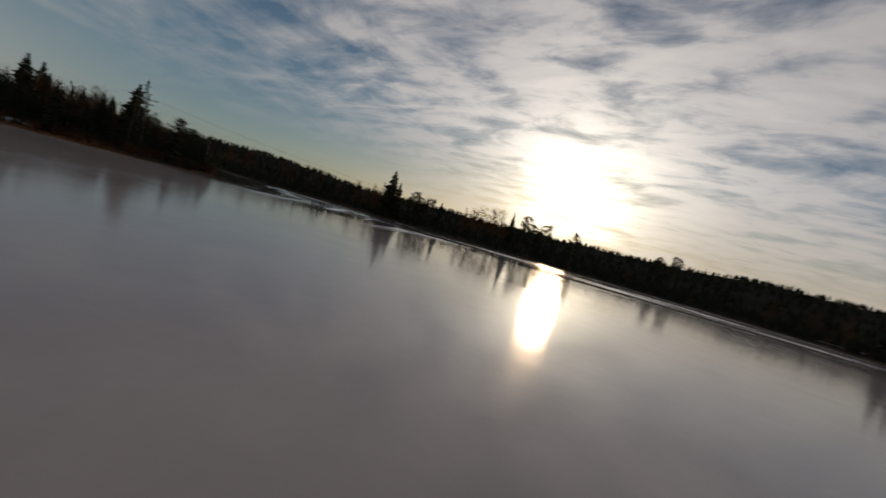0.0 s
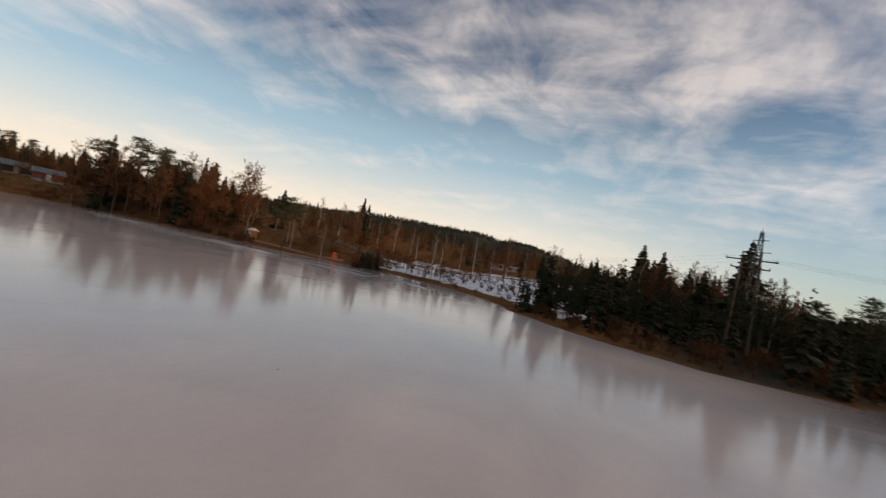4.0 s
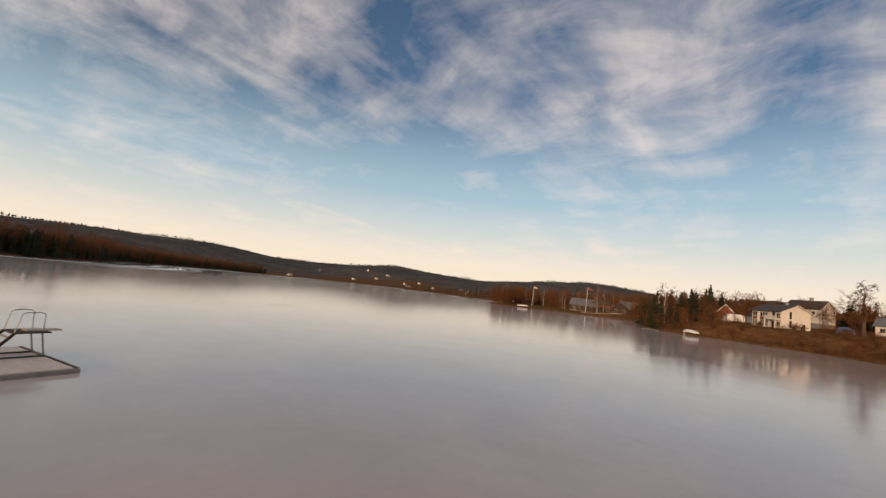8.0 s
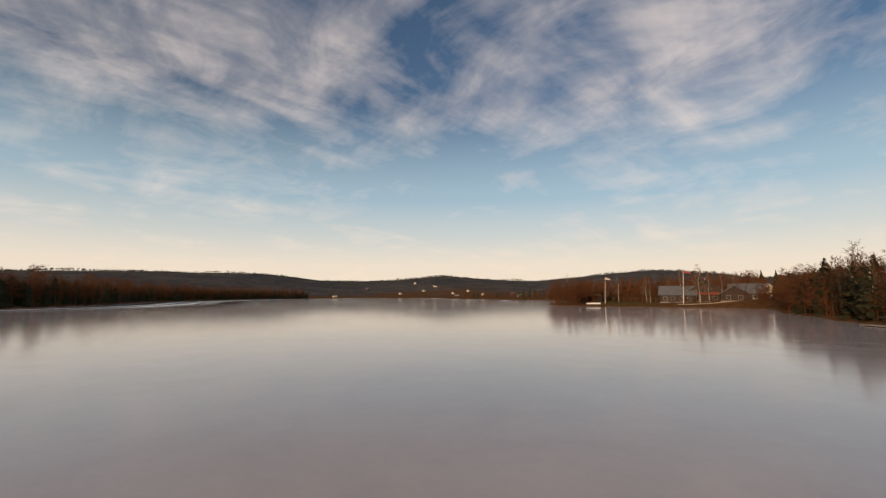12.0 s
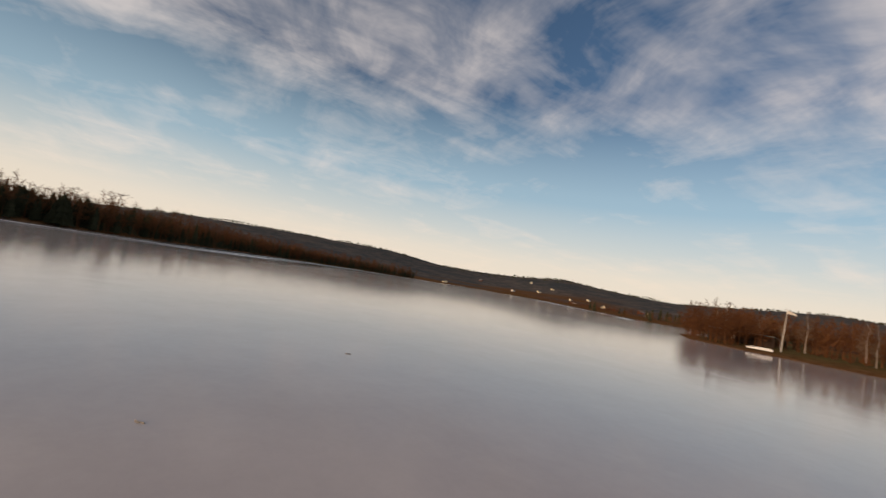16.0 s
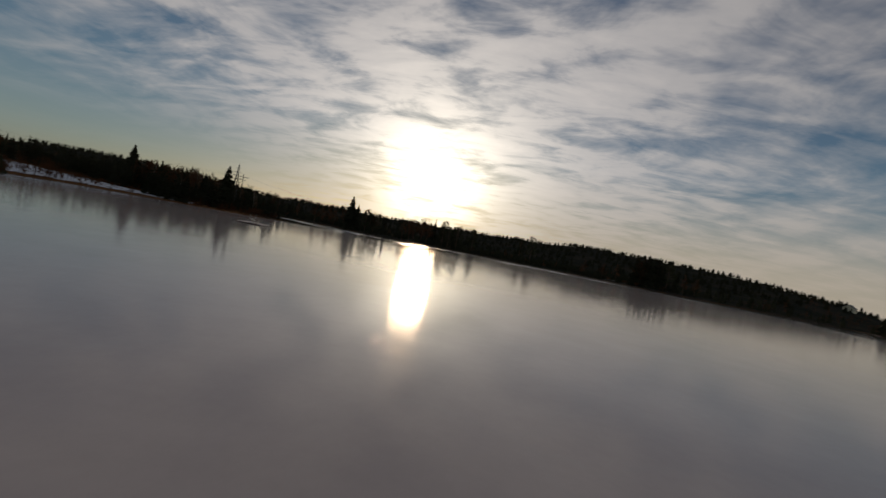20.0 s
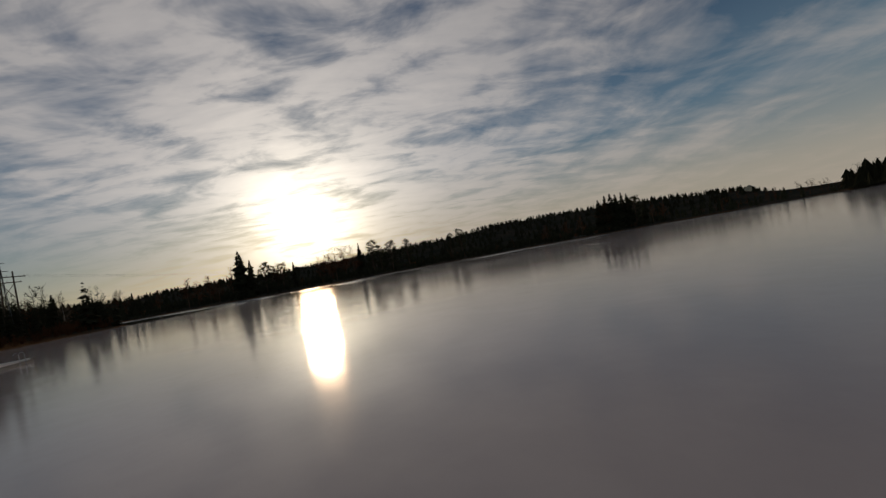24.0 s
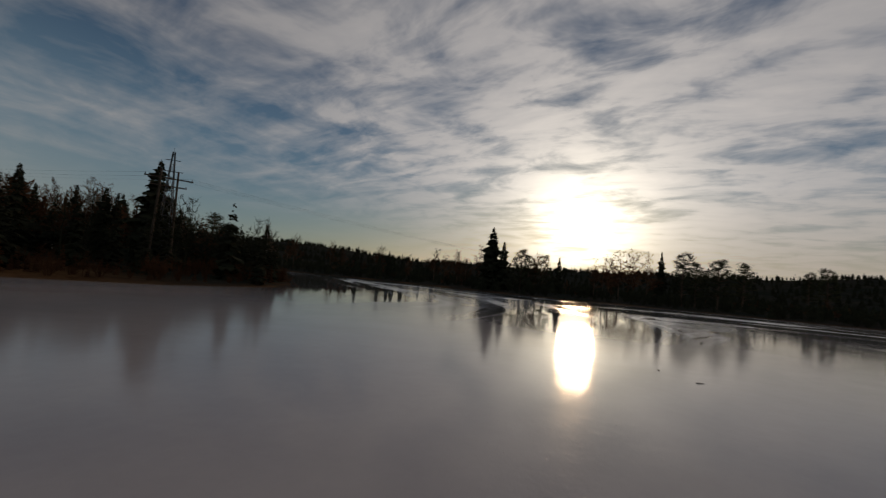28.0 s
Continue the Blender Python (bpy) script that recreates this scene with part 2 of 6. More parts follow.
def ice_material():
    m, n = material("lake_ice")
    at = n("TexCoord").outputs["Object"]
    broad = n.noise(n("Mapping", {"Vector": at, "Scale": (0.02, 0.035, 1)}).outputs[0], 1.0, 5, 0.6, 0.6)
    mid = n.noise(at, 0.22, 6, 0.62, 0.4)
    frost = n.noise(at, 2.4, 7, 0.7)
    f = n.math("ADD", n.math("ADD", n.math("MULTIPLY", broad, 0.55), n.math("MULTIPLY", mid, 0.3)), n.math("MULTIPLY", frost, 0.15))
    # wind-swept white streaks that run along the shores
    off = n("Attribute", attribute_name="off", attribute_type="GEOMETRY").outputs["Fac"]
    run = n("Attribute", attribute_name="run", attribute_type="GEOMETRY").outputs["Fac"]
    along_shore = n("CombineXYZ", {0: n.math("MULTIPLY", off, 0.06), 1: n.math("MULTIPLY", run, 0.009), 2: 0.0}).outputs[0]
    st = n.noise(along_shore, 1.0, 6, 0.72, 0.7)
    band = n.noise(n.vec("ADD", along_shore, (7.0, 3.0, 0.0)), 0.8, 4, 0.6, 0.5)
    streaks = n.ramp(st, (0.505, 0.0), (0.56, 0.85))
    edge = n("Attribute", attribute_name="frost", attribute_type="GEOMETRY").outputs["Fac"]
    streaks = n.math("MULTIPLY", streaks, n.math("MULTIPLY", edge, n.ramp(n.math("MULTIPLY", off, 0.1), (0.25, 0.0), (0.8, 1.0))))
    col = n.mix(n.ramp(f, (0.36, 0.0), (0.62, 1.0)), (0.430, 0.380, 0.365), (0.535, 0.480, 0.462))
    col = n.mix(n.math("MULTIPLY", edge, n.ramp(band, (0.42, 0.0), (0.52, 0.9))), col, (0.055, 0.060, 0.062))
    col = n.mix(streaks, col, (0.66, 0.66, 0.66))
    # hairline cracks
    vor = n("TexVoronoi", {"Vector": n.vec("ADD", at, n.vec("MULTIPLY", n("TexNoise", {"Vector": at, "Scale": 0.15, "Detail": 4.0}).outputs["Color"], (6, 6, 0))), "Scale": 0.035}, feature="DISTANCE_TO_EDGE").outputs[0]
    near_patch = n.ramp(n.math("DIVIDE", n.vec("LENGTH", n.vec("SUBTRACT", at, (-66.0, -42.0, 0.0))), 24.0), (0.4, 1.0), (1.0, 0.0))
    crust = n.math("MULTIPLY", near_patch, n.ramp(n.noise(at, 0.12, 3, 0.5), (0.48, 0.0), (0.58, 1.0)))
    lumps = n.noise(n("Mapping", {"Vector": at, "Scale": (0.6, 1.6, 1)}).outputs[0], 1.3, 4, 0.75)
    col = n.mix(n.math("MULTIPLY", crust, n.ramp(lumps, (0.50, 0.0), (0.66, 0.28))), col, (0.20, 0.18, 0.18))
    crack = n.ramp(vor, (0.0, 0.14), (0.006, 0.0))
    col = n.mix(crack, col, (0.45, 0.44, 0.43))
    rough = n.math("ADD", n.math("MULTIPLY_ADD", n.ramp(f, (0.35, 0.0), (0.65, 1.0)), 0.04, 0.065), n.math("MULTIPLY", streaks, 0.34))
    glassy = n.math("MULTIPLY", edge, n.ramp(band, (0.44, 0.0), (0.52, 1.0)))
    rough = n.math("MULTIPLY", rough, n.math("MULTIPLY_ADD", glassy, -0.75, 1.0))
    grain = n.noise(at, 9.0, 5, 0.7)
    swell = n.noise(at, 0.5, 3)
    # crusted, refrozen patches
    h = n.math("ADD", n.math("MULTIPLY", grain, 0.004), n.math("ADD", n.math("MULTIPLY", swell, 0.02), n.math("MULTIPLY", n.math("MULTIPLY", lumps, crust), 0.015)))
    patch = 0.0
    for centre, size in (((22.9, -22.5, 0.0), (0.40, 0.16, 0.0)), ((-12.5, -28.0, 0.0), (0.16, 0.026, 0.0)), ((-4.2, -75.0, 0.0), (0.50, 0.30, 0.0)), ((16.7, -8.5, 0.0), (0.5, 0.25, 0.0))):
        spot = n.ramp(n.vec("LENGTH", n.vec("MULTIPLY", n.vec("SUBTRACT", at, centre), size)), (0.35, 1.0), (1.0, 0.0))
        patch = n.math("MAXIMUM", patch, spot)
    patch = n.math("MULTIPLY", patch, n.ramp(n.noise(at, 0.55, 3, 0.6), (0.42, 0.15), (0.58, 1.0)))
    chips = n.math("MULTIPLY", patch, n.noise(at, 6.0, 3, 0.6))
    h = n.math("ADD", h, n.math("MULTIPLY", chips, 0.024))
    h = n.math("MULTIPLY", h, n.math("MULTIPLY_ADD", glassy, -0.85, 1.0))
    b = n("Bump", {"Strength": 0.35, "Distance": 1.0, "Height": h})
    p = n("BsdfPrincipled", {"Base Color": col, "Roughness": rough, "IOR": 1.31, "Specular IOR Level": 0.5, "Normal": b.outputs[0]})
    n("OutputMaterial", {"Surface": p})
    return m


def ground_material():
    m, n = material("winter_ground")
    at = n("TexCoord").outputs["Object"]
    big, mid, small = n.noise(at, 0.05, 5, 0.6), n.noise(at, 0.4, 6, 0.65), n.noise(at, 3.5, 6, 0.7)
    grass = n.mix(n.ramp(mid, (0.35, 0.0), (0.65, 1.0)), (0.105, 0.047, 0.020), (0.200, 0.100, 0.042))
    grass = n.mix(n.ramp(small, (0.45, 0.0), (0.75, 0.6)), grass, (0.055, 0.042, 0.022))
    lawn = n("Attribute", attribute_name="lawn", attribute_type="GEOMETRY").outputs["Fac"]
    grass = n.mix(n.math("MULTIPLY", lawn, n.ramp(mid, (0.3, 0.3), (0.7, 0.9))), grass, (0.105, 0.095, 0.036))
    wood = n("Attribute", attribute_name="wood", attribute_type="GEOMETRY").outputs["Fac"]
    trees = n.mix(n.ramp(n.noise(at, 0.035, 7, 0.7), (0.40, 0.0), (0.62, 1.0)), (0.030, 0.034, 0.026), (0.062, 0.050, 0.038))
    trees = n.mix(n.ramp(n.noise(at, 0.22, 5, 0.8), (0.38, 0.0), (0.62, 0.8)), trees, (0.024, 0.027, 0.022))
    # far woods turn paler and bluer: distance haze put into their colour
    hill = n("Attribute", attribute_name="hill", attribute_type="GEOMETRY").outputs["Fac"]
    hazed_trees = n.mix(n.ramp(n.noise(at, 0.012, 6, 0.75), (0.38, 0.0), (0.62, 1.0)), (0.066, 0.072, 0.076), (0.145, 0.120, 0.100))
    hazed_trees = n.mix(n.ramp(n.noise(at, 0.06, 5, 0.8), (0.40, 0.0), (0.60, 0.7)), hazed_trees, (0.050, 0.054, 0.056))
    trees = n.mix(hill, trees, hazed_trees)
    col = n.mix(wood, grass, trees)
    snow = n("Attribute", attribute_name="snow", attribute_type="GEOMETRY").outputs["Fac"]
    patch = n.math("ADD", n.math("MULTIPLY", mid, 0.6), n.math("ADD", n.math("MULTIPLY", big, 0.2), n.math("MULTIPLY", small, 0.2)))
    cut = n.math("SUBTRACT", patch, n.math("SUBTRACT", 0.80, n.math("MULTIPLY", snow, 0.42)))
    cov = n.ramp(n.math("MULTIPLY", cut, 18.0), (0.0, 0.0), (1.0, 1.0))
    col = n.mix(cov, col, (0.68, 0.70, 0.74))
    b = n("Bump", {"Strength": 0.7, "Distance": 0.4, "Height": n.math("ADD", n.math("MULTIPLY", mid, 0.5), n.math("MULTIPLY", small, 0.3))})
    p = n("BsdfPrincipled", {"Base Color": col, "Roughness": 0.95, "Normal": b.outputs[0], "Specular IOR Level": 0.0})
    n("OutputMaterial", {"Surface": p})
    return m


ICE, GROUND = ice_material(), ground_material()


# ---- mesh helpers ----
class Shape:
    """Collects vertices and faces for one mesh."""

    def __init__(self):
        self.v, self.f = [], []

    def add(self, verts, faces):
        k = len(self.v)
        self.v += [tuple(p) for p in verts]
        self.f += [tuple(i + k for i in q) for q in faces]
        return self

    def box(self, x0, y0, z0, x1, y1, z1):
        v = [(x, y, z) for z in (z0, z1) for y in (y0, y1) for x in (x0, x1)]
        return self.add(v, [(0, 2, 3, 1), (4, 5, 7, 6), (0, 1, 5, 4), (2, 6, 7, 3), (0, 4, 6, 2), (1, 3, 7, 5)])

    def tube(self, points, radii, n=6, cap=True):
        """A bent, tapered round bar through the points."""
        pts = [Vector(p) for p in points]
        rings = []
        for i, p in enumerate(pts):
            d = (pts[min(i + 1, len(pts) - 1)] - pts[max(i - 1, 0)]).normalized()
            a = d.orthogonal().normalized()
            b = d.cross(a)
            rings.append([p + (a * math.cos(2 * math.pi * k / n) + b * math.sin(2 * math.pi * k / n)) * radii[i] for k in range(n)])
        v = [q for r in rings for q in r]
        f = [(i * n + k, i * n + (k + 1) % n, (i + 1) * n + (k + 1) % n, (i + 1) * n + k) for i in range(len(pts) - 1) for k in range(n)]
        if cap:
            f += [tuple(range(n - 1, -1, -1)), tuple(range((len(pts) - 1) * n, len(pts) * n))]
        return self.add(v, f)

    def bar(self, a, b, w, h=None):
        """A square bar from a to b."""
        a, b = Vector(a), Vector(b)
        d = (b - a).normalized()
        s = d.cross(Vector((0, 0, 1)))
        s = s.normalized() if s.length > 1e-3 else Vector((1, 0, 0))
        u = s.cross(d)
        h = h or w
        v = [p + s * i * w / 2 + u * j * h / 2 for p in (a, b) for i, j in ((-1, -1), (1, -1), (1, 1), (-1, 1))]
        return self.add(v, [(0, 1, 2, 3), (7, 6, 5, 4), (0, 4, 5, 1), (1, 5, 6, 2), (2, 6, 7, 3), (3, 7, 4, 0)])

    def slab(self, outline, z0, z1):
        k = len(outline)
        v = [(x, y, z0) for x, y in outline] + [(x, y, z1) for x, y in outline]
        f = [tuple(range(k - 1, -1, -1)), tuple(range(k, 2 * k))] + [(i, (i + 1) % k, (i + 1) % k + k, i + k) for i in range(k)]
        return self.add(v, f)

    def mesh(self, name):
        me = bpy.data.meshes.new(name)
        me.from_pydata(self.v, [], self.f)
        me.update()
        return me


def part(name, shape, mat, parent, label=""):
    ob = new(name, shape.mesh(name) if isinstance(shape, Shape) else shape)
    if mat:
        ob.data.materials.clear()
        ob.data.materials.append(mat)
    ob.parent = parent
    return tagged(ob, label) if label else ob


def thing(name, label, category, at=(0, 0, 0), turn=0.0, group=""):
    ob = new(name)
    ob.empty_display_size = 0.3
    x, y = site(*at[:2]) if any(at[:2]) else (0.0, 0.0)
    ob.matrix_basis = pose(float(x), float(y), at[2], 0, 0, turn)
    return tagged(ob, label, category, group)


def smooth(a, lo, hi):
    t = np.clip((a - lo) / (hi - lo), 0, 1)
    return t * t * (3 - 2 * t)


# landmarks: where the sketch plan has them, and where they stand
PLAN = [((-51, 36.2), (-53.6, 30)), ((-35.3, 78.6), (-36.5, 96.1)), ((-58.4, 29.4), (-77.8, 26.8)), ((-61.5, 49.9), (-84, 62.5)), ((-150, 18), (-150, 14)), ((-112, -13), (-101, -14)),
        ((-75, 24), (-79, 13)), ((-66, -146), (-72, -165.9)), ((-60.6, -141.6), (-51.7, -150)), ((-45.5, -166), (-41.3, -181.8)), ((-92.2, -112.4), (-91, -119.5)), ((-109, -39), (-107, -44)),
        ((-140, -11.5), (-140, -13)), ((-122, -90), (-110, -100)), ((12.7, -290.9), (2.3, -263)), ((51.5, -270.5), (39.7, -264)), ((4.4, -312), (-5.3, -275)), ((-82, -127), (-86, -153.5)),
        ((-11.6, 78.8), (3.6, 100)), ((-2, 80), (17.9, 112)), ((75, 98), (86, 82)), ((-60, 81), (-77.5, 108)), ((-96.2, -37.6), (-100, -48.5))]
# the same landmarks, spaced out to their true distances
SURVEY = [((-53.6, 30), (-66, 26.2)), ((-36.5, 96.1), (-40.3, 106.7)), ((-77.8, 26.8), (-99.6, 22.9)), ((-84, 62.5), (-106.5, 70)), ((-150, 14), (-131, -4)), ((-101, -14), (-88.5, -31)),
          ((-79, 13), (-88, 1.5)), ((-72, -165.9), (-70.3, -165.3)), ((-51.7, -150), (-52.4, -153.5)), ((-41.3, -181.8), (-44, -182.7)), ((-91, -119.5), (-84, -123.6)), ((-107, -44), (-92, -52)),
          ((-110, -100), (-99.3, -103)), ((2.3, -263), (-8, -255.7)), ((39.7, -264), (22.7, -253.7)), ((-5.3, -275), (-14.8, -265.7)), ((-86, -153.5), (-82.1, -153.3)), ((3.6, 100), (12.6, 124.6)),
          ((17.9, 112), (31.8, 139)), ((86, 82), (124.6, 97.7)), ((-77.5, 108), (-98.2, 135)), ((-100, -48.5), (-92, -58)), ((-140, -13), (-114, -25))]


def pulls(pairs, reach):
    """A smooth shift of the ground that carries each first place to its second."""
    a, b = np.array([p for p, q in pairs], float), np.array([q for p, q in pairs], float)
    near = np.exp(-((a[:, None] - a[None]) ** 2).sum(-1) / reach ** 2)
    w = np.linalg.solve(near + 0.05 * np.eye(len(a)), b - a)
    return lambda p: p + np.exp(-((p[..., None, :] - a) ** 2).sum(-1) / reach ** 2) @ w


FIRST, SECOND = pulls(PLAN, 40), pulls(SURVEY, 50)


def site(x, y):
    """From the sketch plan to the ground, pulled along by the landmarks nearby."""
    q = SECOND(FIRST(np.stack([np.asarray(x, float), np.asarray(y, float)], -1)))
    return q[..., 0], q[..., 1]


def plan(x, y):
    """The other way: the place on the sketch plan of a place on the ground."""
    px, py = x, y
    for _ in range(200):
        qx, qy = site(px, py)
        px, py = px + 0.5 * (x - float(qx)), py + 0.5 * (y - float(qy))
    return px, py


# ---- the lake and the land ----
SUNWARD_SHORE = [(181, 77), (141, 78), (108, 87), (87, 94.5), (55, 97), (11, 97), (-10, 94.5), (-24, 93.5), (-37, 95), (-48, 99), (-72, 104), (-96, 107), (-127, 104)]
WEST_SHORE = [(-112, 92), (-93, 76), (-75, 58), (-64, 47), (-53, 37), (-47.5, 27), (-49, 15), (-56, 5), (-66, -2), (-77, -6), (-85, -13), (-89, -23), (-90, -36), (-90, -50), (-92, -70),
              (-95, -90), (-95, -108), (-90, -119), (-81, -125), (-72, -137), (-61, -148), (-50, -151), (-44, -159), (-40, -174), (-37, -192), (-34, -210)]
NORTH_SHORE = [(-34, -236), (-25, -247), (-8, -248), (10, -246), (26, -246), (40, -252), (55, -280), (60, -330), (115, -445), (265, -560), (420, -700), (560, -745), (610, -640)]
EAST_SHORE = [(520, -480), (455, -340), (390, -255), (310, -185), (230, -143), (195, -116), (178, -88), (172, -45), (180, -5), (200, 40), (215, 70)]
SHORE = SUNWARD_SHORE + WEST_SHORE + NORTH_SHORE + EAST_SHORE
CENTRE = (-20.0, -20.0)


def lake_distance(x, y):
    """Metres from the shoreline, below nought on the ice."""
    x, y = np.asarray(x, float), np.asarray(y, float)
    best, inside = np.full(x.shape, 1e9), np.zeros(x.shape, bool)
    for (ax, ay), (bx, by) in zip(SHORE, SHORE[1:] + SHORE[:1]):
        dx, dy = bx - ax, by - ay
        t = np.clip(((x - ax) * dx + (y - ay) * dy) / (dx * dx + dy * dy), 0, 1)
        best = np.minimum(best, np.hypot(x - ax - t * dx, y - ay - t * dy))
        cross = ((ay > y) != (by > y)) & (x < (bx - ax) * (y - ay) / (by - ay + 1e-12) + ax)
        inside ^= cross
    return np.where(inside, -best, best)


# bearing, height of the crest in degrees, for the ridges round the lake
SUN_RIDGE = [(14, 0.4), (20, 0.7), (26, 0.9), (29, 1.1), (32, 1.9), (37, 2.3), (48, 3.1), (55, 3.35), (62, 3.45), (66, 3.2), (71, 2.75), (77, 2.7), (83, 2.6), (89, 2.4), (95, 2.15),
             (103, 2.0), (108, 1.85), (111, 1.55), (118, 1.9), (122, 2.3), (128, 2.5), (133, 2.3), (138, 2.0), (144, 1.0), (152, 0.3)]
WEST_HILL = [(160, 0.2), (168, 1.3), (172, 2.4), (176, 2.9), (180, 3.0), (185, 2.9), (190, 2.75), (196, 2.7), (202, 2.5), (211, 2.2), (222, 1.6), (240, 1.0)]
NORTH_HILLS = [(234.3, 0.58), (248.3, 1.34), (256.3, 1.76), (260.3, 2.35), (265.6, 1.98), (269.3, 1.54), (273.7, 2.21), (279.3, 2.71), (284.8, 2.4), (288.9, 1.84), (293.0, 1.53), (295.6, 1.78), (298.3, 1.75),
               (302.2, 2.18), (305.7, 2.39), (309.1, 2.1), (311.7, 1.75), (317.0, 1.6), (321.9, 1.67), (327.4, 2.41), (332.3, 2.52), (335.8, 2.39), (342.3, 2.47), (346.8, 2.4), (352.8, 2.1), (360.3, 1.44), (370, 0.81), (380, 0.27)]


# the sunward ridge comes nearer the lake towards its end
SUN_RIDGE_AWAY = [(30, 420), (44, 560), (58, 600), (74, 600)]


def ridge(x, y, rows, dist, front, back):
    dx, dy = x - CENTRE[0], y - CENTRE[1]
    r, a = np.hypot(dx, dy), np.degrees(np.arctan2(dy, dx)) % 360
    az, el = np.array([p[0] for p in rows]), np.array([p[1] for p in rows])
    e = np.interp(np.where(a < az[0] - 5, a + 360, a), az, el, left=0, right=0)
    if isinstance(dist, list):
        dist = np.interp(a, [p[0] for p in dist], [p[1] for p in dist])
        front = front * dist
    h = np.maximum(dist * np.tan(np.radians(e)) + 4.0, 0) * (e > 0)
    u = r - dist
    return h * np.where(u < 0, np.exp(-(u / front) ** 2), np.exp(-(u / back) ** 2))


def wobble(x, y, scale, seed):
    out = np.zeros(np.shape(x))
    rng = np.random.RandomState(seed)
    for k in range(5):
        f, a1, a2 = 2 ** k / scale, rng.uniform(0, 6.28), rng.uniform(0, 6.28)
        t = rng.uniform(0, 6.28)
        out += np.sin((x * math.cos(t) + y * math.sin(t)) * f + a1) * np.sin((y * math.cos(t + 0.6) - x * math.sin(t + 0.6)) * f * 1.3 + a2) / 1.7 ** k
    return out


def land_height(x, y):
    x, y = np.asarray(x, float), np.asarray(y, float)
    d = lake_distance(x, y)
    bank = 0.35 * smooth(d, -0.5, 2.5) + 0.45 * smooth(d, 2, 14)
    west = smooth(-x + 0.28 * (y + 150), -40, 10) * smooth(-y, 20, 60) * smooth(y, -330, -200)
    slope = west * (2.9 * smooth(d, 2, 13) + np.minimum(np.maximum(d - 13, 0) * 0.035, 8.0))
    meadow = smooth(-x, 70, 130) * smooth(y, -20, 0) * np.clip(d, 0, 150) * 0.018
    rest = np.minimum(np.maximum(d - 6, 0) * 0.02, 4.0) * (1 - west) * (1 - 0.85 * smooth(y, 30, 60))
    h = bank + slope + meadow + rest + 0.25 * wobble(x, y, 14, 3) * smooth(d, 2, 10)
    far = np.maximum(ridge(x, y, SUN_RIDGE, SUN_RIDGE_AWAY, 0.42, 260) - 5.5, 0) * smooth(d, 4, 60)
    far = np.maximum(far, ridge(x, y, WEST_HILL, 800, 330, 500) * smooth(d, 80, 400))
    far = np.maximum(far, ridge(x, y, NORTH_HILLS, 1700, 650, 900) * smooth(d, 60, 700))
    h = h + far * (1 + 0.035 * wobble(x, y, 60, 5))
    return np.where(d > 0, np.maximum(h, 0.06), np.maximum(-0.05 + 0.35 * d, -1.6)), d


def ground_z(x, y):
    """The height of the ground at a place of the sketch plan."""
    return float(land_height(*site(np.array([x]), np.array([y])))[0][0])


def axis(lo, hi, step, out):
    inner = list(np.arange(lo, hi + 0.1, step))
    s, a, b = step, [], []
    p = q = 0.0
    while p < out:
        s *= 1.14
        p += s
        a.append(lo - p)
        b.append(hi + p)
    return np.array(a[::-1] + inner + b)


def grid_mesh(name, xs, ys, z, layers):
    nx, ny = len(xs), len(ys)
    X, Y = np.meshgrid(xs, ys)
    co = np.stack([X.ravel(), Y.ravel(), z.ravel()], 1).astype(np.float32)
    i = np.arange((nx - 1) * (ny - 1))
    r, c = i // (nx - 1), i % (nx - 1)
    q = np.stack([r * nx + c, r * nx + c + 1, (r + 1) * nx + c + 1, (r + 1) * nx + c], 1)
    me = bpy.data.meshes.new(name)
    me.vertices.add(len(co))
    me.vertices.foreach_set("co", co.ravel())
    me.loops.add(q.size)
    me.loops.foreach_set("vertex_index", q.ravel().astype(np.int32))
    me.polygons.add(len(q))
    me.polygons.foreach_set("loop_start", np.arange(0, q.size, 4, dtype=np.int32))
    me.polygons.foreach_set("loop_total", np.full(len(q), 4, np.int32))
    for key, val in layers.items():
        at = me.attributes.new(key, "FLOAT", "POINT")
        at.data.foreach_set("value", val.ravel().astype(np.float32))
    me.update()
    me.validate()
    me.polygons.foreach_set("use_smooth", np.ones(len(me.polygons), bool))
    return me


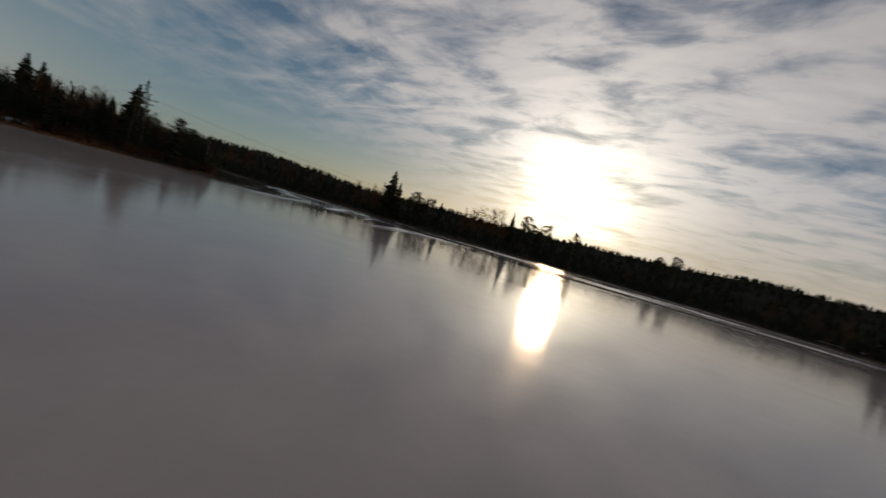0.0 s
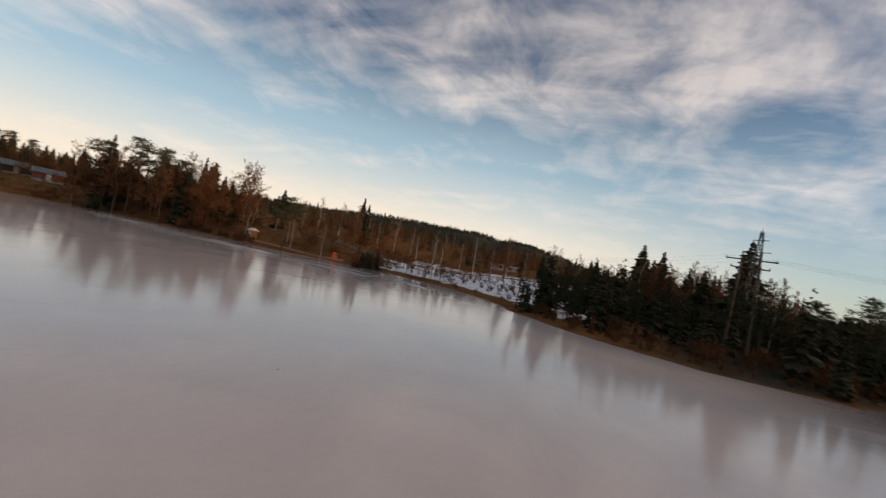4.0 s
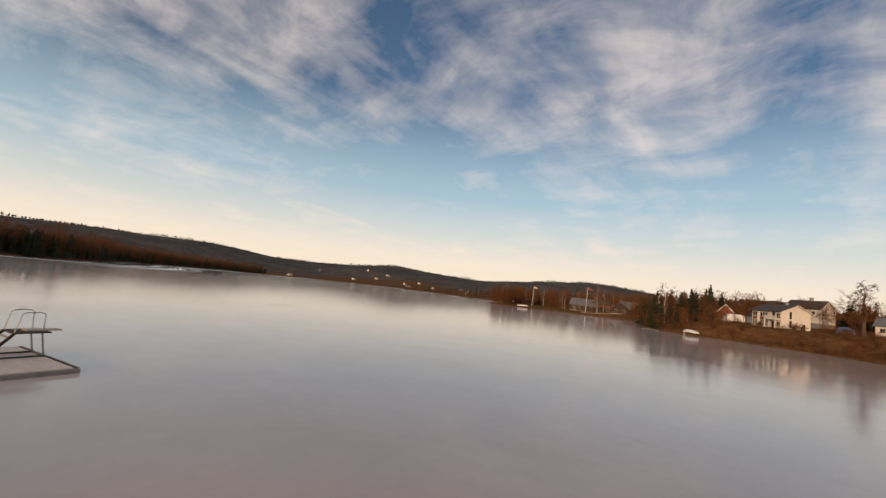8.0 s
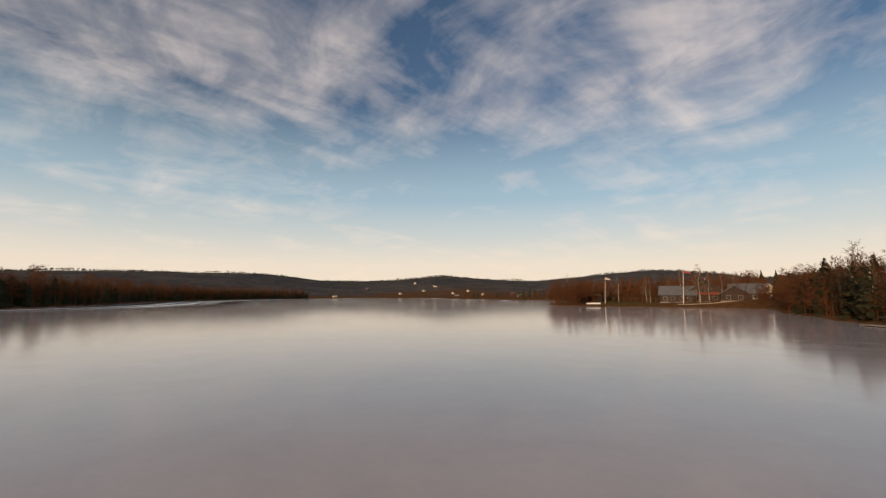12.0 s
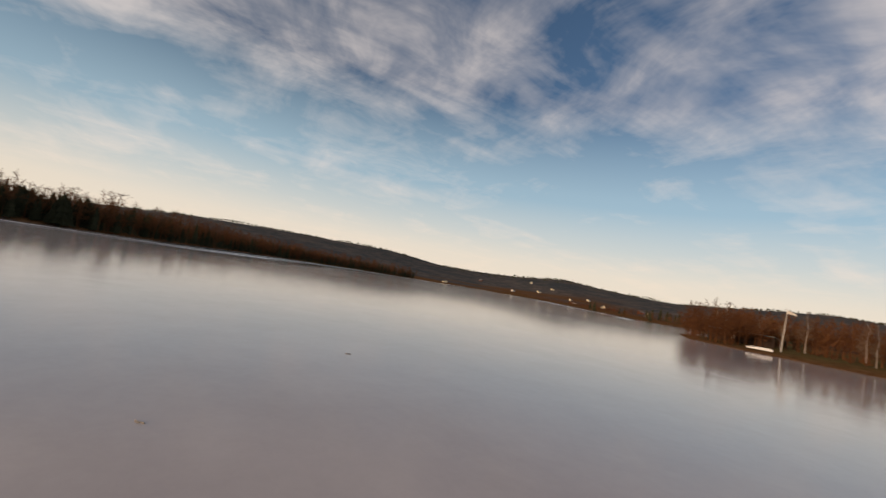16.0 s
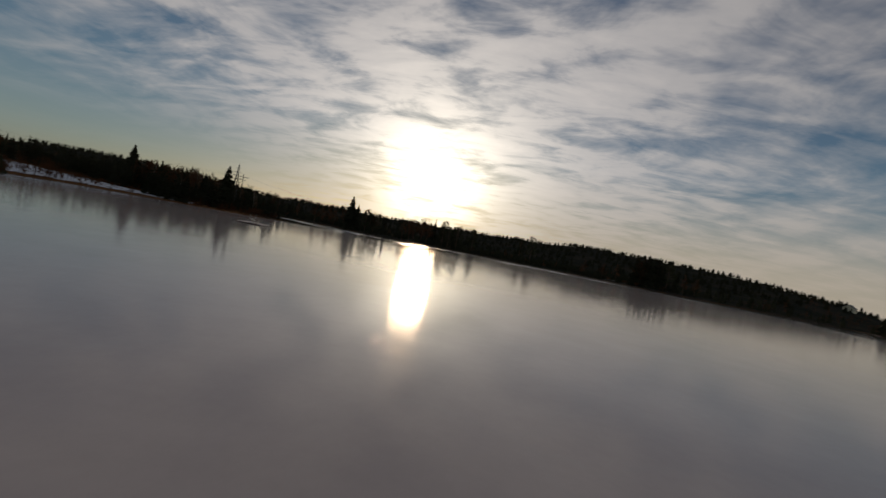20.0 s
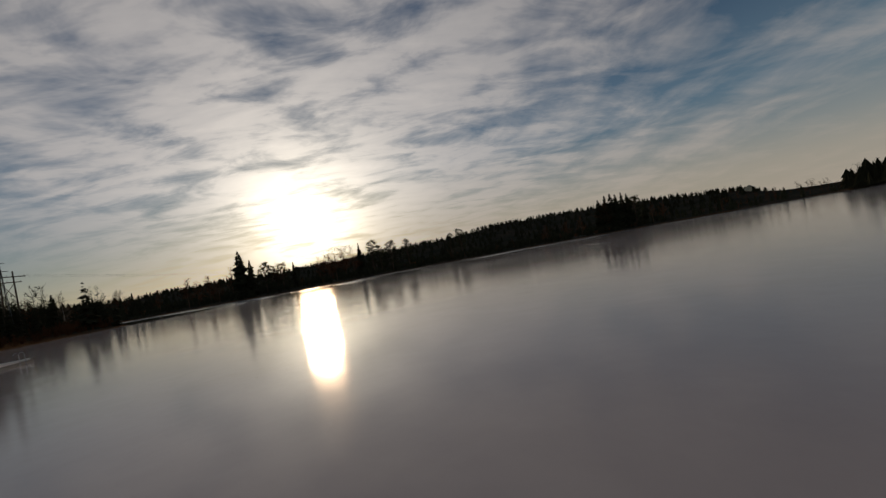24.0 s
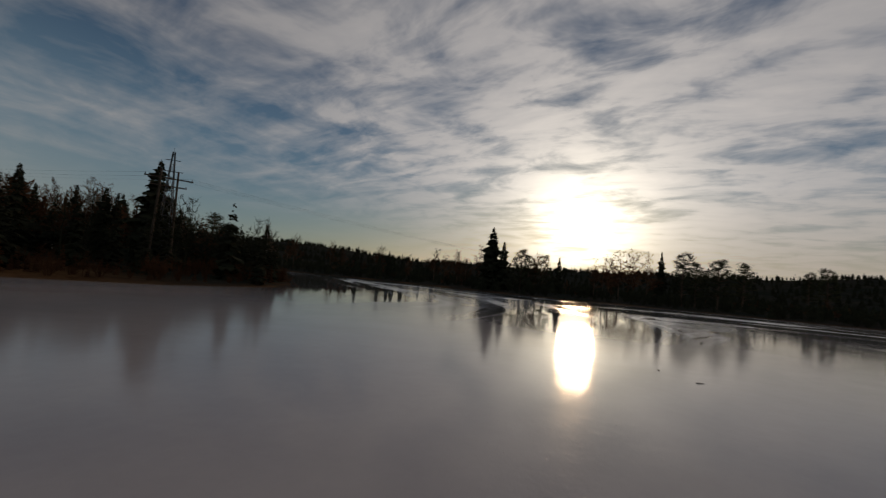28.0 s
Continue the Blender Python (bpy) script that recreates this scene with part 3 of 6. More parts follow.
def build_land():
    xs, ys = axis(-190, 130, 2.5, 4600), axis(-330, 170, 2.5, 4600)
    X, Y = np.meshgrid(xs, ys)
    Z, D = land_height(X, Y)
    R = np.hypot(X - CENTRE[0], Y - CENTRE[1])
    wood = smooth(Z, 9, 16) * smooth(R, 250, 420)
    wood = np.maximum(wood, smooth(R, 420, 600) * smooth(D, 60, 130) * smooth(wobble(X, Y, 45, 9), -0.9, 0.1))
    # sunward land takes the dark woods colour, which also holds its backlit darkness
    wood = np.maximum(wood, smooth(Y, 6, 22) * smooth(D, -0.5, 1.0) * (1 - smooth(-X, 54, 64) * smooth(-Y, -20, -10)))
    AZ = np.degrees(np.arctan2(Y - CENTRE[1], X - CENTRE[0])) % 360
    field = smooth(AZ, 297, 301) * smooth(-AZ, -317, -312) * smooth(R, 760, 860) * smooth(-R, -1350, -1150)
    wood = wood * (1 - field * smooth(wobble(X, Y, 60, 12), -0.5, 0.3))
    meadow = smooth(-X, 58, 70) * (1 - smooth(-X, 140, 175)) * smooth(Y, -38, -26) * smooth(-Y, -18, -6) * smooth(D, 1, 5)
    far_snow = 0.9 * smooth(-np.hypot(X - 110, (Y - 105) * 2), -11, -5)
    snow = np.maximum(meadow * 0.95, far_snow)
    snow = np.maximum(snow, 0.45 * smooth(D, 0, 1) * smooth(-D, -4, -1) * smooth(Y, -40, -24) * smooth(-Y, -22, -12) * smooth(-X, 52, 60))
    lawn = 0.4 * smooth(-X, 20, 40) * smooth(-Y, 90, 130) * smooth(D, 9, 14)
    lawn = np.maximum(lawn, smooth(X, -40, 10) * smooth(-Y, 240, 270) * smooth(D, 3, 8) * (Y > -420))
    # hill grows with distance and brings in the haze-paled woods colour
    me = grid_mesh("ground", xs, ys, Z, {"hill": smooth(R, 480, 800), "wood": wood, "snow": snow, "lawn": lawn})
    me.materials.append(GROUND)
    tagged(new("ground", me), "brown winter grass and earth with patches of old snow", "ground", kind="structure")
    xs, ys = axis(-130, 130, 5, 620), axis(-320, 110, 5, 560)
    X, Y = np.meshgrid(xs, ys)
    D = lake_distance(X, Y)
    edge = 1 - smooth(-D, 8, 48)
    edge = np.maximum(edge, (1 - smooth(-D, 24, 90)) * smooth(X, 10, 60))
    wide_edge = (1 - smooth(-D, 24, 85)) * smooth(Y, 10, 34)
    frost = np.maximum(wide_edge, edge * np.maximum(np.maximum(smooth(X, 110, 160), smooth(Y, 42, 70)), 0.55 * smooth(-X, 60, 80) * smooth(Y, -130, -90)))
    run = np.arctan2(Y - CENTRE[1], X - CENTRE[0]) * 190
    me = grid_mesh("frozen_lake", xs, ys, np.zeros(X.shape), {"off": -D, "run": run, "frost": frost})
    me.materials.append(ICE)
    tagged(new("frozen_lake", me), "smooth grey lake ice with dark bands and frost streaks", "water", kind="structure")


build_land()


# ---- trees ----
rng = random.Random(7)


def spruce_parts(seed, h=10.0, width=1.9, levels=34, arms=9, fan=0.3):
    r = random.Random(seed)
    trunk = Shape().tube([(0, 0, -0.3), (0.03, 0, h * 0.5), (0, 0.02, h)], [0.16, 0.1, 0.015], 7)
    crown = Shape()
    for i in range(levels):
        t = (i + r.random()) / levels
        bulge = r.uniform(0.7, 1.15)
        for k in range(arms):
            tt = min(0.985, max(0.0, t + r.uniform(-0.6, 0.6) / levels))
            z = h * (0.05 + 0.94 * tt)
            reach = width * (1 - tt) ** 0.75 * bulge + 0.1
            a = 2 * math.pi * (k + r.random() * 0.9) / arms + i * 0.7
            ln = reach * r.uniform(0.55, 1.15)
            d, s = Vector((math.cos(a), math.sin(a), 0)), Vector((-math.sin(a), math.cos(a), 0))
            p0 = Vector((0, 0, z + 0.12))
            mid = p0 + d * ln * 0.55 - Vector((0, 0, ln * r.uniform(0.10, 0.3)))
            tip = p0 + d * ln - Vector((0, 0, ln * r.uniform(0.15, 0.5)))
            w = ln * fan + 0.04
            hang = Vector((0, 0, -ln * r.uniform(0.25, 0.45) - 0.1))
            v = [p0, mid + s * w, tip, mid - s * w, mid + hang, tip + s * w * 0.5 - Vector((0, 0, 0.16 * ln)), tip - s * w * 0.5 - Vector((0, 0, 0.16 * ln))]
            crown.add(v, [(0, 1, 2), (0, 2, 3), (0, 4, 2), (1, 5, 2), (3, 2, 6)])
    return trunk, crown


def pine_parts(seed, h=10.0, bare=0.4, spread=2.6, clumps=52, needles=64):
    r = random.Random(seed)
    lean = r.uniform(-0.03, 0.03) * h
    trunk = Shape().tube([(0, 0, -0.3), (lean * 0.4, 0.1, h * 0.45), (lean, 0, h * 0.95)], [0.17, 0.12, 0.03], 7)
    crown = Shape()
    for i in range(clumps):
        t = bare + (0.97 - bare) * (i + r.random()) / clumps
        a = r.uniform(0, 6.28)
        u = (t - bare) / (1 - bare)
        reach = spread * (0.55 + 0.9 * u) * (1 - u) ** 0.6 * r.uniform(0.3, 1.15)
        c = Vector((lean * t + math.cos(a) * reach, math.sin(a) * reach, h * t + r.uniform(0, 0.05) * h))
        trunk.tube([(lean * t, 0, h * t - 0.35), tuple(c)], [0.05, 0.015], 3, False)
        size = 0.42 + 0.3 * r.random()
        for _ in range(needles):
            d = Vector((r.gauss(0, 1), r.gauss(0, 1), r.gauss(0, 0.45)))
            o = c + d * size * 0.62
            e = Vector((r.gauss(0, 1), r.gauss(0, 1), r.gauss(0.4, 0.6))).normalized() * size * 0.5
            f = d.cross(e).normalized() * size * 0.11
            crown.add([o - f, o + f, o + e], [(0, 1, 2)])
    return trunk, crown


def birch_parts(seed, h=10.0, limbs=24, twigs=16, spread=1.0, thick=1.0, girth=1.0):
    """A leafless tree: limbs, side branches and fine twigs."""
    r = random.Random(seed)
    bend = [Vector((0, 0, -0.3))]
    for k in range(1, 6):
        bend.append(Vector((r.uniform(-0.25, 0.25) * k * 0.4, r.uniform(-0.25, 0.25) * k * 0.4, h * 0.95 * k / 5)))
    trunk = Shape().tube(bend, [w * girth for w in (0.125, 0.1, 0.08, 0.055, 0.032, 0.01)], 7)
    crown = Shape()
    for i in range(limbs):
        t = 0.2 + 0.75 * ((i + r.random()) / limbs) ** 1.1
        k = min(int(t * 5), 4)
        base = bend[k].lerp(bend[k + 1], t * 5 - k)
        a = r.uniform(0, 6.28)
        ln = h * (0.36 - 0.27 * t) * r.uniform(0.65, 1.2) * spread
        d = Vector((math.cos(a), math.sin(a), r.uniform(0.45, 1.1) + 1.0 * t * t)).normalized()
        mid, tip = base + d * ln * 0.5, base + d * ln + Vector((0, 0, 0.05 * ln))
        crown.tube([base, mid, tip], [0.034 * (1.2 - t) * girth, 0.022 * (1.2 - t) * girth, 0.01], 3, False)
        for _ in range(4):
            o = base.lerp(tip, r.uniform(0.25, 0.95))
            side = (d * 0.5 + Vector((r.gauss(0, 0.75), r.gauss(0, 0.75), r.gauss(0.2, 0.5)))).normalized() * ln * r.uniform(0.3, 0.6)
            w = side.cross(Vector((r.random(), r.random(), r.random()))).normalized() * 0.02 * thick
            crown.add([o - w, o + w, o + side], [(0, 1, 2)])
            for _ in range(max(2, int(twigs * (1.8 - t) / 3))):
                p = o + side * r.uniform(0.1, 1.0)
                e = (side.normalized() * 0.4 + Vector((r.gauss(0, 0.7), r.gauss(0, 0.7), r.gauss(0.1, 0.6)))).normalized() * ln * r.uniform(0.12, 0.3)
                w = e.cross(Vector((r.random(), r.random(), r.random()))).normalized() * 0.02 * thick
                crown.add([p - w, p + w, p + e], [(0, 1, 2)])
    return trunk, crown


def bush_parts(seed, h=2.0, stems=46):
    r = random.Random(seed)
    trunk = Shape()
    crown = Shape()
    for i in range(stems):
        a, out = r.uniform(0, 6.28), r.uniform(0.1, 0.75)
        o = Vector((math.cos(a) * 0.25 * r.random(), math.sin(a) * 0.25 * r.random(), -0.1))
        tip = o + Vector((math.cos(a) * out, math.sin(a) * out, 1)).normalized() * h * r.uniform(0.6, 1.05)
        if i < 9:
            trunk.tube([o, o.lerp(tip, 0.8)], [0.025, 0.008], 3, False)
        for _ in range(6):
            p = o.lerp(tip, r.uniform(0.2, 0.95))
            e = Vector((r.gauss(0, 0.6), r.gauss(0, 0.6), r.uniform(0.2, 1.2))).normalized() * h * r.uniform(0.12, 0.3)
            w = e.cross(Vector((r.random(), r.random(), 0.2))).normalized() * 0.022
            crown.add([p - w, p + w, p + e], [(0, 1, 2)])
        w = Vector((-math.sin(a), math.cos(a), 0)) * 0.014
        crown.add([o - w, o + w, tip], [(0, 1, 2)])
    return trunk, crown


def far_spruce_parts(seed, h=10.0, width=2.0, tiers=6, points=12):
    """A small conifer of ragged, overlapping tiers."""
    r = random.Random(seed)
    crown = Shape()
    for k in range(tiers):
        t0, t1 = k / tiers, min(1.0, (k + 1.9) / tiers)
        z0, z1 = h * (0.04 + 0.92 * t0), h * (0.04 + 0.96 * t1)
        reach = width * (1 - t0) ** 0.8 + 0.12
        ring = []
        for q in range(points):
            a = 2 * math.pi * (q + r.uniform(-0.3, 0.3)) / points
            s = reach * (r.uniform(0.8, 1.15) if q % 2 else r.uniform(0.4, 0.65))
            ring.append((s * math.cos(a), s * math.sin(a), z0 - (0.06 * h * r.random() if q % 2 else -0.03 * h)))
        crown.add(ring + [(0, 0, z1)], [(q, (q + 1) % points, points) for q in range(points)])
    return Shape().tube([(0, 0, -0.3), (0, 0, h * 0.3)], [0.15, 0.1], 4), crown


MAKERS = {"far_spruce": (far_spruce_parts, SPRUCE, BARK, "crown"), "spruce": (spruce_parts, SPRUCE, BARK, "crown"), "pine": (pine_parts, PINE, BARK, "crown"), "birch": (birch_parts, BIRCHTWIG, BIRCH, "crown"),
          "alder": (birch_parts, TWIG, BARK, "crown"), "bush": (bush_parts, TWIG, BARK, "crown")}
TREE_WORDS = {"spruce": ("spruce", "dark green drooping spruce"), "pine": ("pine", "dark green pine"), "birch": ("birch", "leafless pale birch"),
              "alder": ("tree", "leafless brown tree"), "bush": ("bush", "bare reddish-brown bush")}
PROTOS = {}


def proto(kind, variant, **kw):
    """The meshes of one tree, built once."""
    key = (kind, variant)
    if key not in PROTOS:
        maker, leaf, bark, _ = MAKERS[kind]
        t, c = maker(100 * len(kind) + variant, **kw)
        mt, mc = t.mesh(kind + "_trunk"), c.mesh(kind + "_crown")
        mt.materials.append(bark)
        mc.materials.append(leaf)
        PROTOS[key] = (mt, mc, max(v[2] for v in c.v))
    return PROTOS[key]


SHAPES = {"spruce": [dict(width=2.0), dict(width=1.7), dict(width=2.5, levels=30, arms=10), dict(width=1.4, levels=32, arms=8)],
          "pine": [dict(bare=0.25), dict(bare=0.22, spread=3.0, clumps=60), dict(bare=0.55, spread=3.4, clumps=46), dict(bare=0.38, spread=2.2, clumps=44)],
          "birch": [dict(limbs=36, twigs=36, spread=0.75, thick=0.75), dict(limbs=38, twigs=36, spread=0.9, thick=0.75), dict(limbs=34, twigs=34, spread=0.65, thick=0.75), dict(limbs=36, twigs=36, spread=0.8, thick=0.75),
                    dict(limbs=30, twigs=30, spread=0.72, thick=0.9, girth=1.9)],
          "alder": [dict(limbs=34, twigs=26, spread=1.15, thick=1.3), dict(limbs=32, twigs=26, spread=1.0, thick=1.3), dict(limbs=38, twigs=27, spread=1.35, thick=1.3), dict(limbs=30, twigs=24, spread=0.85, thick=1.3), dict(limbs=34, twigs=30, spread=1.15, thick=1.1, girth=2.0)],
          "bush": [dict(), dict(stems=60), dict(h=1.6, stems=40), dict(h=2.3, stems=36)]}


def plant(kind, x, y, top, where, variant=0, z=None, wide=1.0, group="", foot=None):
    """A tree on the ground at x, y, whose tip is at the height top above the ice."""
    mt, mc, tall = proto(kind, variant, **SHAPES[kind][variant])
    z0 = ground_z(x, y) if foot is None else foot
    s = max(top - z0, 0.8) / tall
    word, text = TREE_WORDS[kind]
    ob = thing(kind if kind != "alder" else "bare_tree", f"{text} {where}", word, group=group)
    x, y = site(x, y)
    ob.matrix_basis = Matrix.LocRotScale((float(x), float(y), z0 - 0.03), Euler((0, 0, rng.uniform(0, 6.28))), (s * wide, s * wide, s))
    for name, me in (("trunk", mt), ("crown", mc)):
        if len(me.vertices):
            o = new(name, me)
            o.parent = ob
    return ob


def belt(kind, n, a, b, depth, low, high, where, group="", off=2.0, wide=1.0):
    """n trees strewn along the line a-b and up to depth metres to its left."""
    a, b = Vector(a), Vector(b)
    d = (b - a).normalized()
    side = Vector((-d.y, d.x))
    for i in range(n):
        p = a.lerp(b, (i + rng.random()) / n) + side * (off + depth * rng.random() ** 1.3)
        z0 = ground_z(p.x, p.y)
        if z0 < 0.05:
            continue
        plant(kind, p.x, p.y, z0 + rng.uniform(low, high), where, rng.randrange(4), group=group, wide=wide * rng.uniform(0.85, 1.25), foot=z0)


# the headland with the power line
HL = "on the dark headland"
plant("spruce", *plan(-69.5, 27.2), 15.4, HL + " beside the pylon", 2, wide=1.2)
plant("spruce", *plan(-99.6, 22.9), 15.8, HL, 2, wide=1.15)
plant("spruce", *plan(-103.0, 28.0), 15.4, HL, 0, wide=1.35)
plant("spruce", -55.0, 33.6, 11.6, HL, 0)
plant("spruce", -57.2, 31.8, 11.0, HL, 1)
plant("spruce", -66.5, 27.6, 9.0, HL, 1)
plant("spruce", -72.0, 26.8, 8.4, HL, 0)
plant("pine", *plan(-106.5, 70.0), 14.4, HL + " near its tip", 1, wide=1.3)
plant("pine", *plan(-109.0, 78.0), 12.6, HL + " near its tip", 1, wide=1.2)
plant("pine", -56.4, 44.8, 11.0, HL, 1, wide=1.1)
for kind, n, lo, hi in (("alder", 44, 7.0, 12.0), ("spruce", 26, 6.0, 11.0), ("birch", 12, 8.0, 11.5), ("bush", 26, 1.2, 2.4)):
    for i in range(n):
        t = rng.random()
        x, y = -48 - 17 * t + rng.uniform(-3, 3), 33 - 4 * t + rng.uniform(0, 16) * (1 - 0.3 * t)
        if lake_distance(*site(np.array([x]), np.array([y])))[0] > 1.5:
            z0 = ground_z(x, y)
            plant(kind, x, y, z0 + rng.uniform(lo, hi), HL, rng.randrange(4), foot=z0, group="thicket on the headland")
belt("bush", 24, (-46, 37), (-62, 58), 5, 0.8, 1.8, "at the tip of the headland", "thicket on the headland", off=-6)
# the snowy meadow and the road behind it
belt("bush", 46, (-60, 26), (-96, 6), 12, 0.5, 1.5, "in the snowy meadow", "bushes in the meadow", off=-13)
belt("alder", 26, (-165, 60), (-150, -70), 30, 7, 12, "along the road", "trees along the road", off=-30)
belt("birch", 20, (-150, 40), (-142, -70), 14, 8, 13, "along the road", "trees along the road", off=-16)
belt("spruce", 12, (-140, 62), (-165, 20), 20, 6, 11, "behind the snowy meadow", "spruces behind the meadow", off=-18)
plant("alder", *plan(-131, -4), 15.0, "standing alone by the road", 4)
# dark clump at the shore and the shore woods
for kind, x, y, top in (("spruce", -112, -13, 3.6), ("spruce", -113.5, -11.6, 3.9), ("alder", -111.5, -11, 3.4), ("spruce", -114.5, -13.6, 3.5), ("bush", -111, -14.5, 2.6), ("spruce", -113, -14.8, 3.2)):
    plant(kind, x, y, top, "in a dense clump by the shore", 2, wide=1.45)
plant("pine", *plan(-91.0, -50.5), 12.0, "with a flat crown above the shore path", 2, wide=1.25)
plant("spruce", -169, -57.7, 21, "behind the shore woods", 0)
plant("spruce", -150, -44, 16.5, "behind the shore woods", 1)
belt("birch", 7, (-97, -24), (-105, -62), 16, 5, 8, "on the shore", "birches on the shore", off=-18)
belt("alder", 26, (-96, -24), (-107, -62), 34, 4, 7.5, "on the shore", "birches on the shore", off=-40)
belt("bush", 24, (-92, -24), (-99, -60), 4, 1.0, 2.6, "on the shore", "bushes on the west shore", off=-5)
for x, y, top, v in ((-117.4, -91.4, 21.3, 3), (-127.9, -90.9, 23.4, 0), (-112, -98, 18.6, 1), (-121, -98, 20.6, 0), (-131, -84, 22.6, 1), (-136, -79, 22.2, 3),
                     (-124, -80, 21.3, 0), (-117, -84, 17.8, 1), (-139, -90, 21, 0), (-130, -72, 19.5, 1)):
    plant(("pine", "alder", "spruce", "spruce")[v], x, y, top - 2.5, "in the tall stand above the shore", v, wide=1.2, group="tall stand above the shore")
belt("alder", 44, (-100, -60), (-112, -100), 24, 9, 16.5, "in the tall stand above the shore", "tall stand above the shore", off=-24)
belt("spruce", 16, (-104, -60), (-114, -100), 24, 8, 15, "in the tall stand above the shore", "tall stand above the shore", off=-28, wide=1.25)
belt("bush", 26, (-99, -60), (-100, -94), 5, 1.2, 3.0, "on the shore", "bushes on the west shore", off=-6)
# round the houses
belt("spruce", 16, (-122, -128), (-96, -168), 24, 8, 13, "behind the houses", "conifers behind the houses", off=-28)
belt("pine", 10, (-126, -122), (-92, -172), 26, 9, 14, "behind the houses", "conifers behind the houses", off=-34)
belt("alder", 16, (-110, -112), (-72, -176), 20, 5, 9, "between the houses", "trees between the houses", off=-30)
belt("bush", 34, (-92, -108), (-52, -148), 9, 0.8, 2.2, "on the bank below the houses", "bushes below the houses", off=-10)
plant("alder", *plan(-82.1, -153.3), 15.6, "on the bank in front of a house", 4, wide=1.45)
plant("birch", -87.0, -121.5, 9.5, "leaning over the bank", 1)
plant("birch", *plan(-44.0, -182.7), 14.4, "on the shore", 4, wide=1.1)
plant("birch", *plan(-45.6, -178.6), 11.6, "on the shore", 4)
plant("birch", -48.5, -168.5, 10.2, "leaning over the shore", 3)
belt("alder", 22, (-42, -162), (-34, -184), 12, 6, 10, "on the wooded point", "woods on the point", off=-16)
belt("spruce", 10, (-46, -166), (-34, -184), 12, 7, 11.5, "on the wooded point", "woods on the point", off=-18)
belt("bush", 20, (-50, -152), (-36, -176), 5, 1.0, 2.6, "on the wooded point", "woods on the point", off=-6)
# the long headland with the cabins
belt("birch", 15, (-14, -288), (82, -304), 10, 9, 15, "by the cabins", "birches by the cabins", off=-14)
belt("alder", 42, (-20, -312), (92, -326), 26, 9, 14, "behind the cabins", "trees behind the cabins", off=-34)
belt("bush", 34, (-12, -288), (84, -302), 6, 0.8, 2.4, "by the cabins", "bushes by the cabins", off=-8)
belt("spruce", 10, (-60, -290), (-20, -330), 30, 8, 14, "behind the cabins", "trees behind the cabins", off=-20)
# the sunward shore
SW = "on the far shore under the sun"
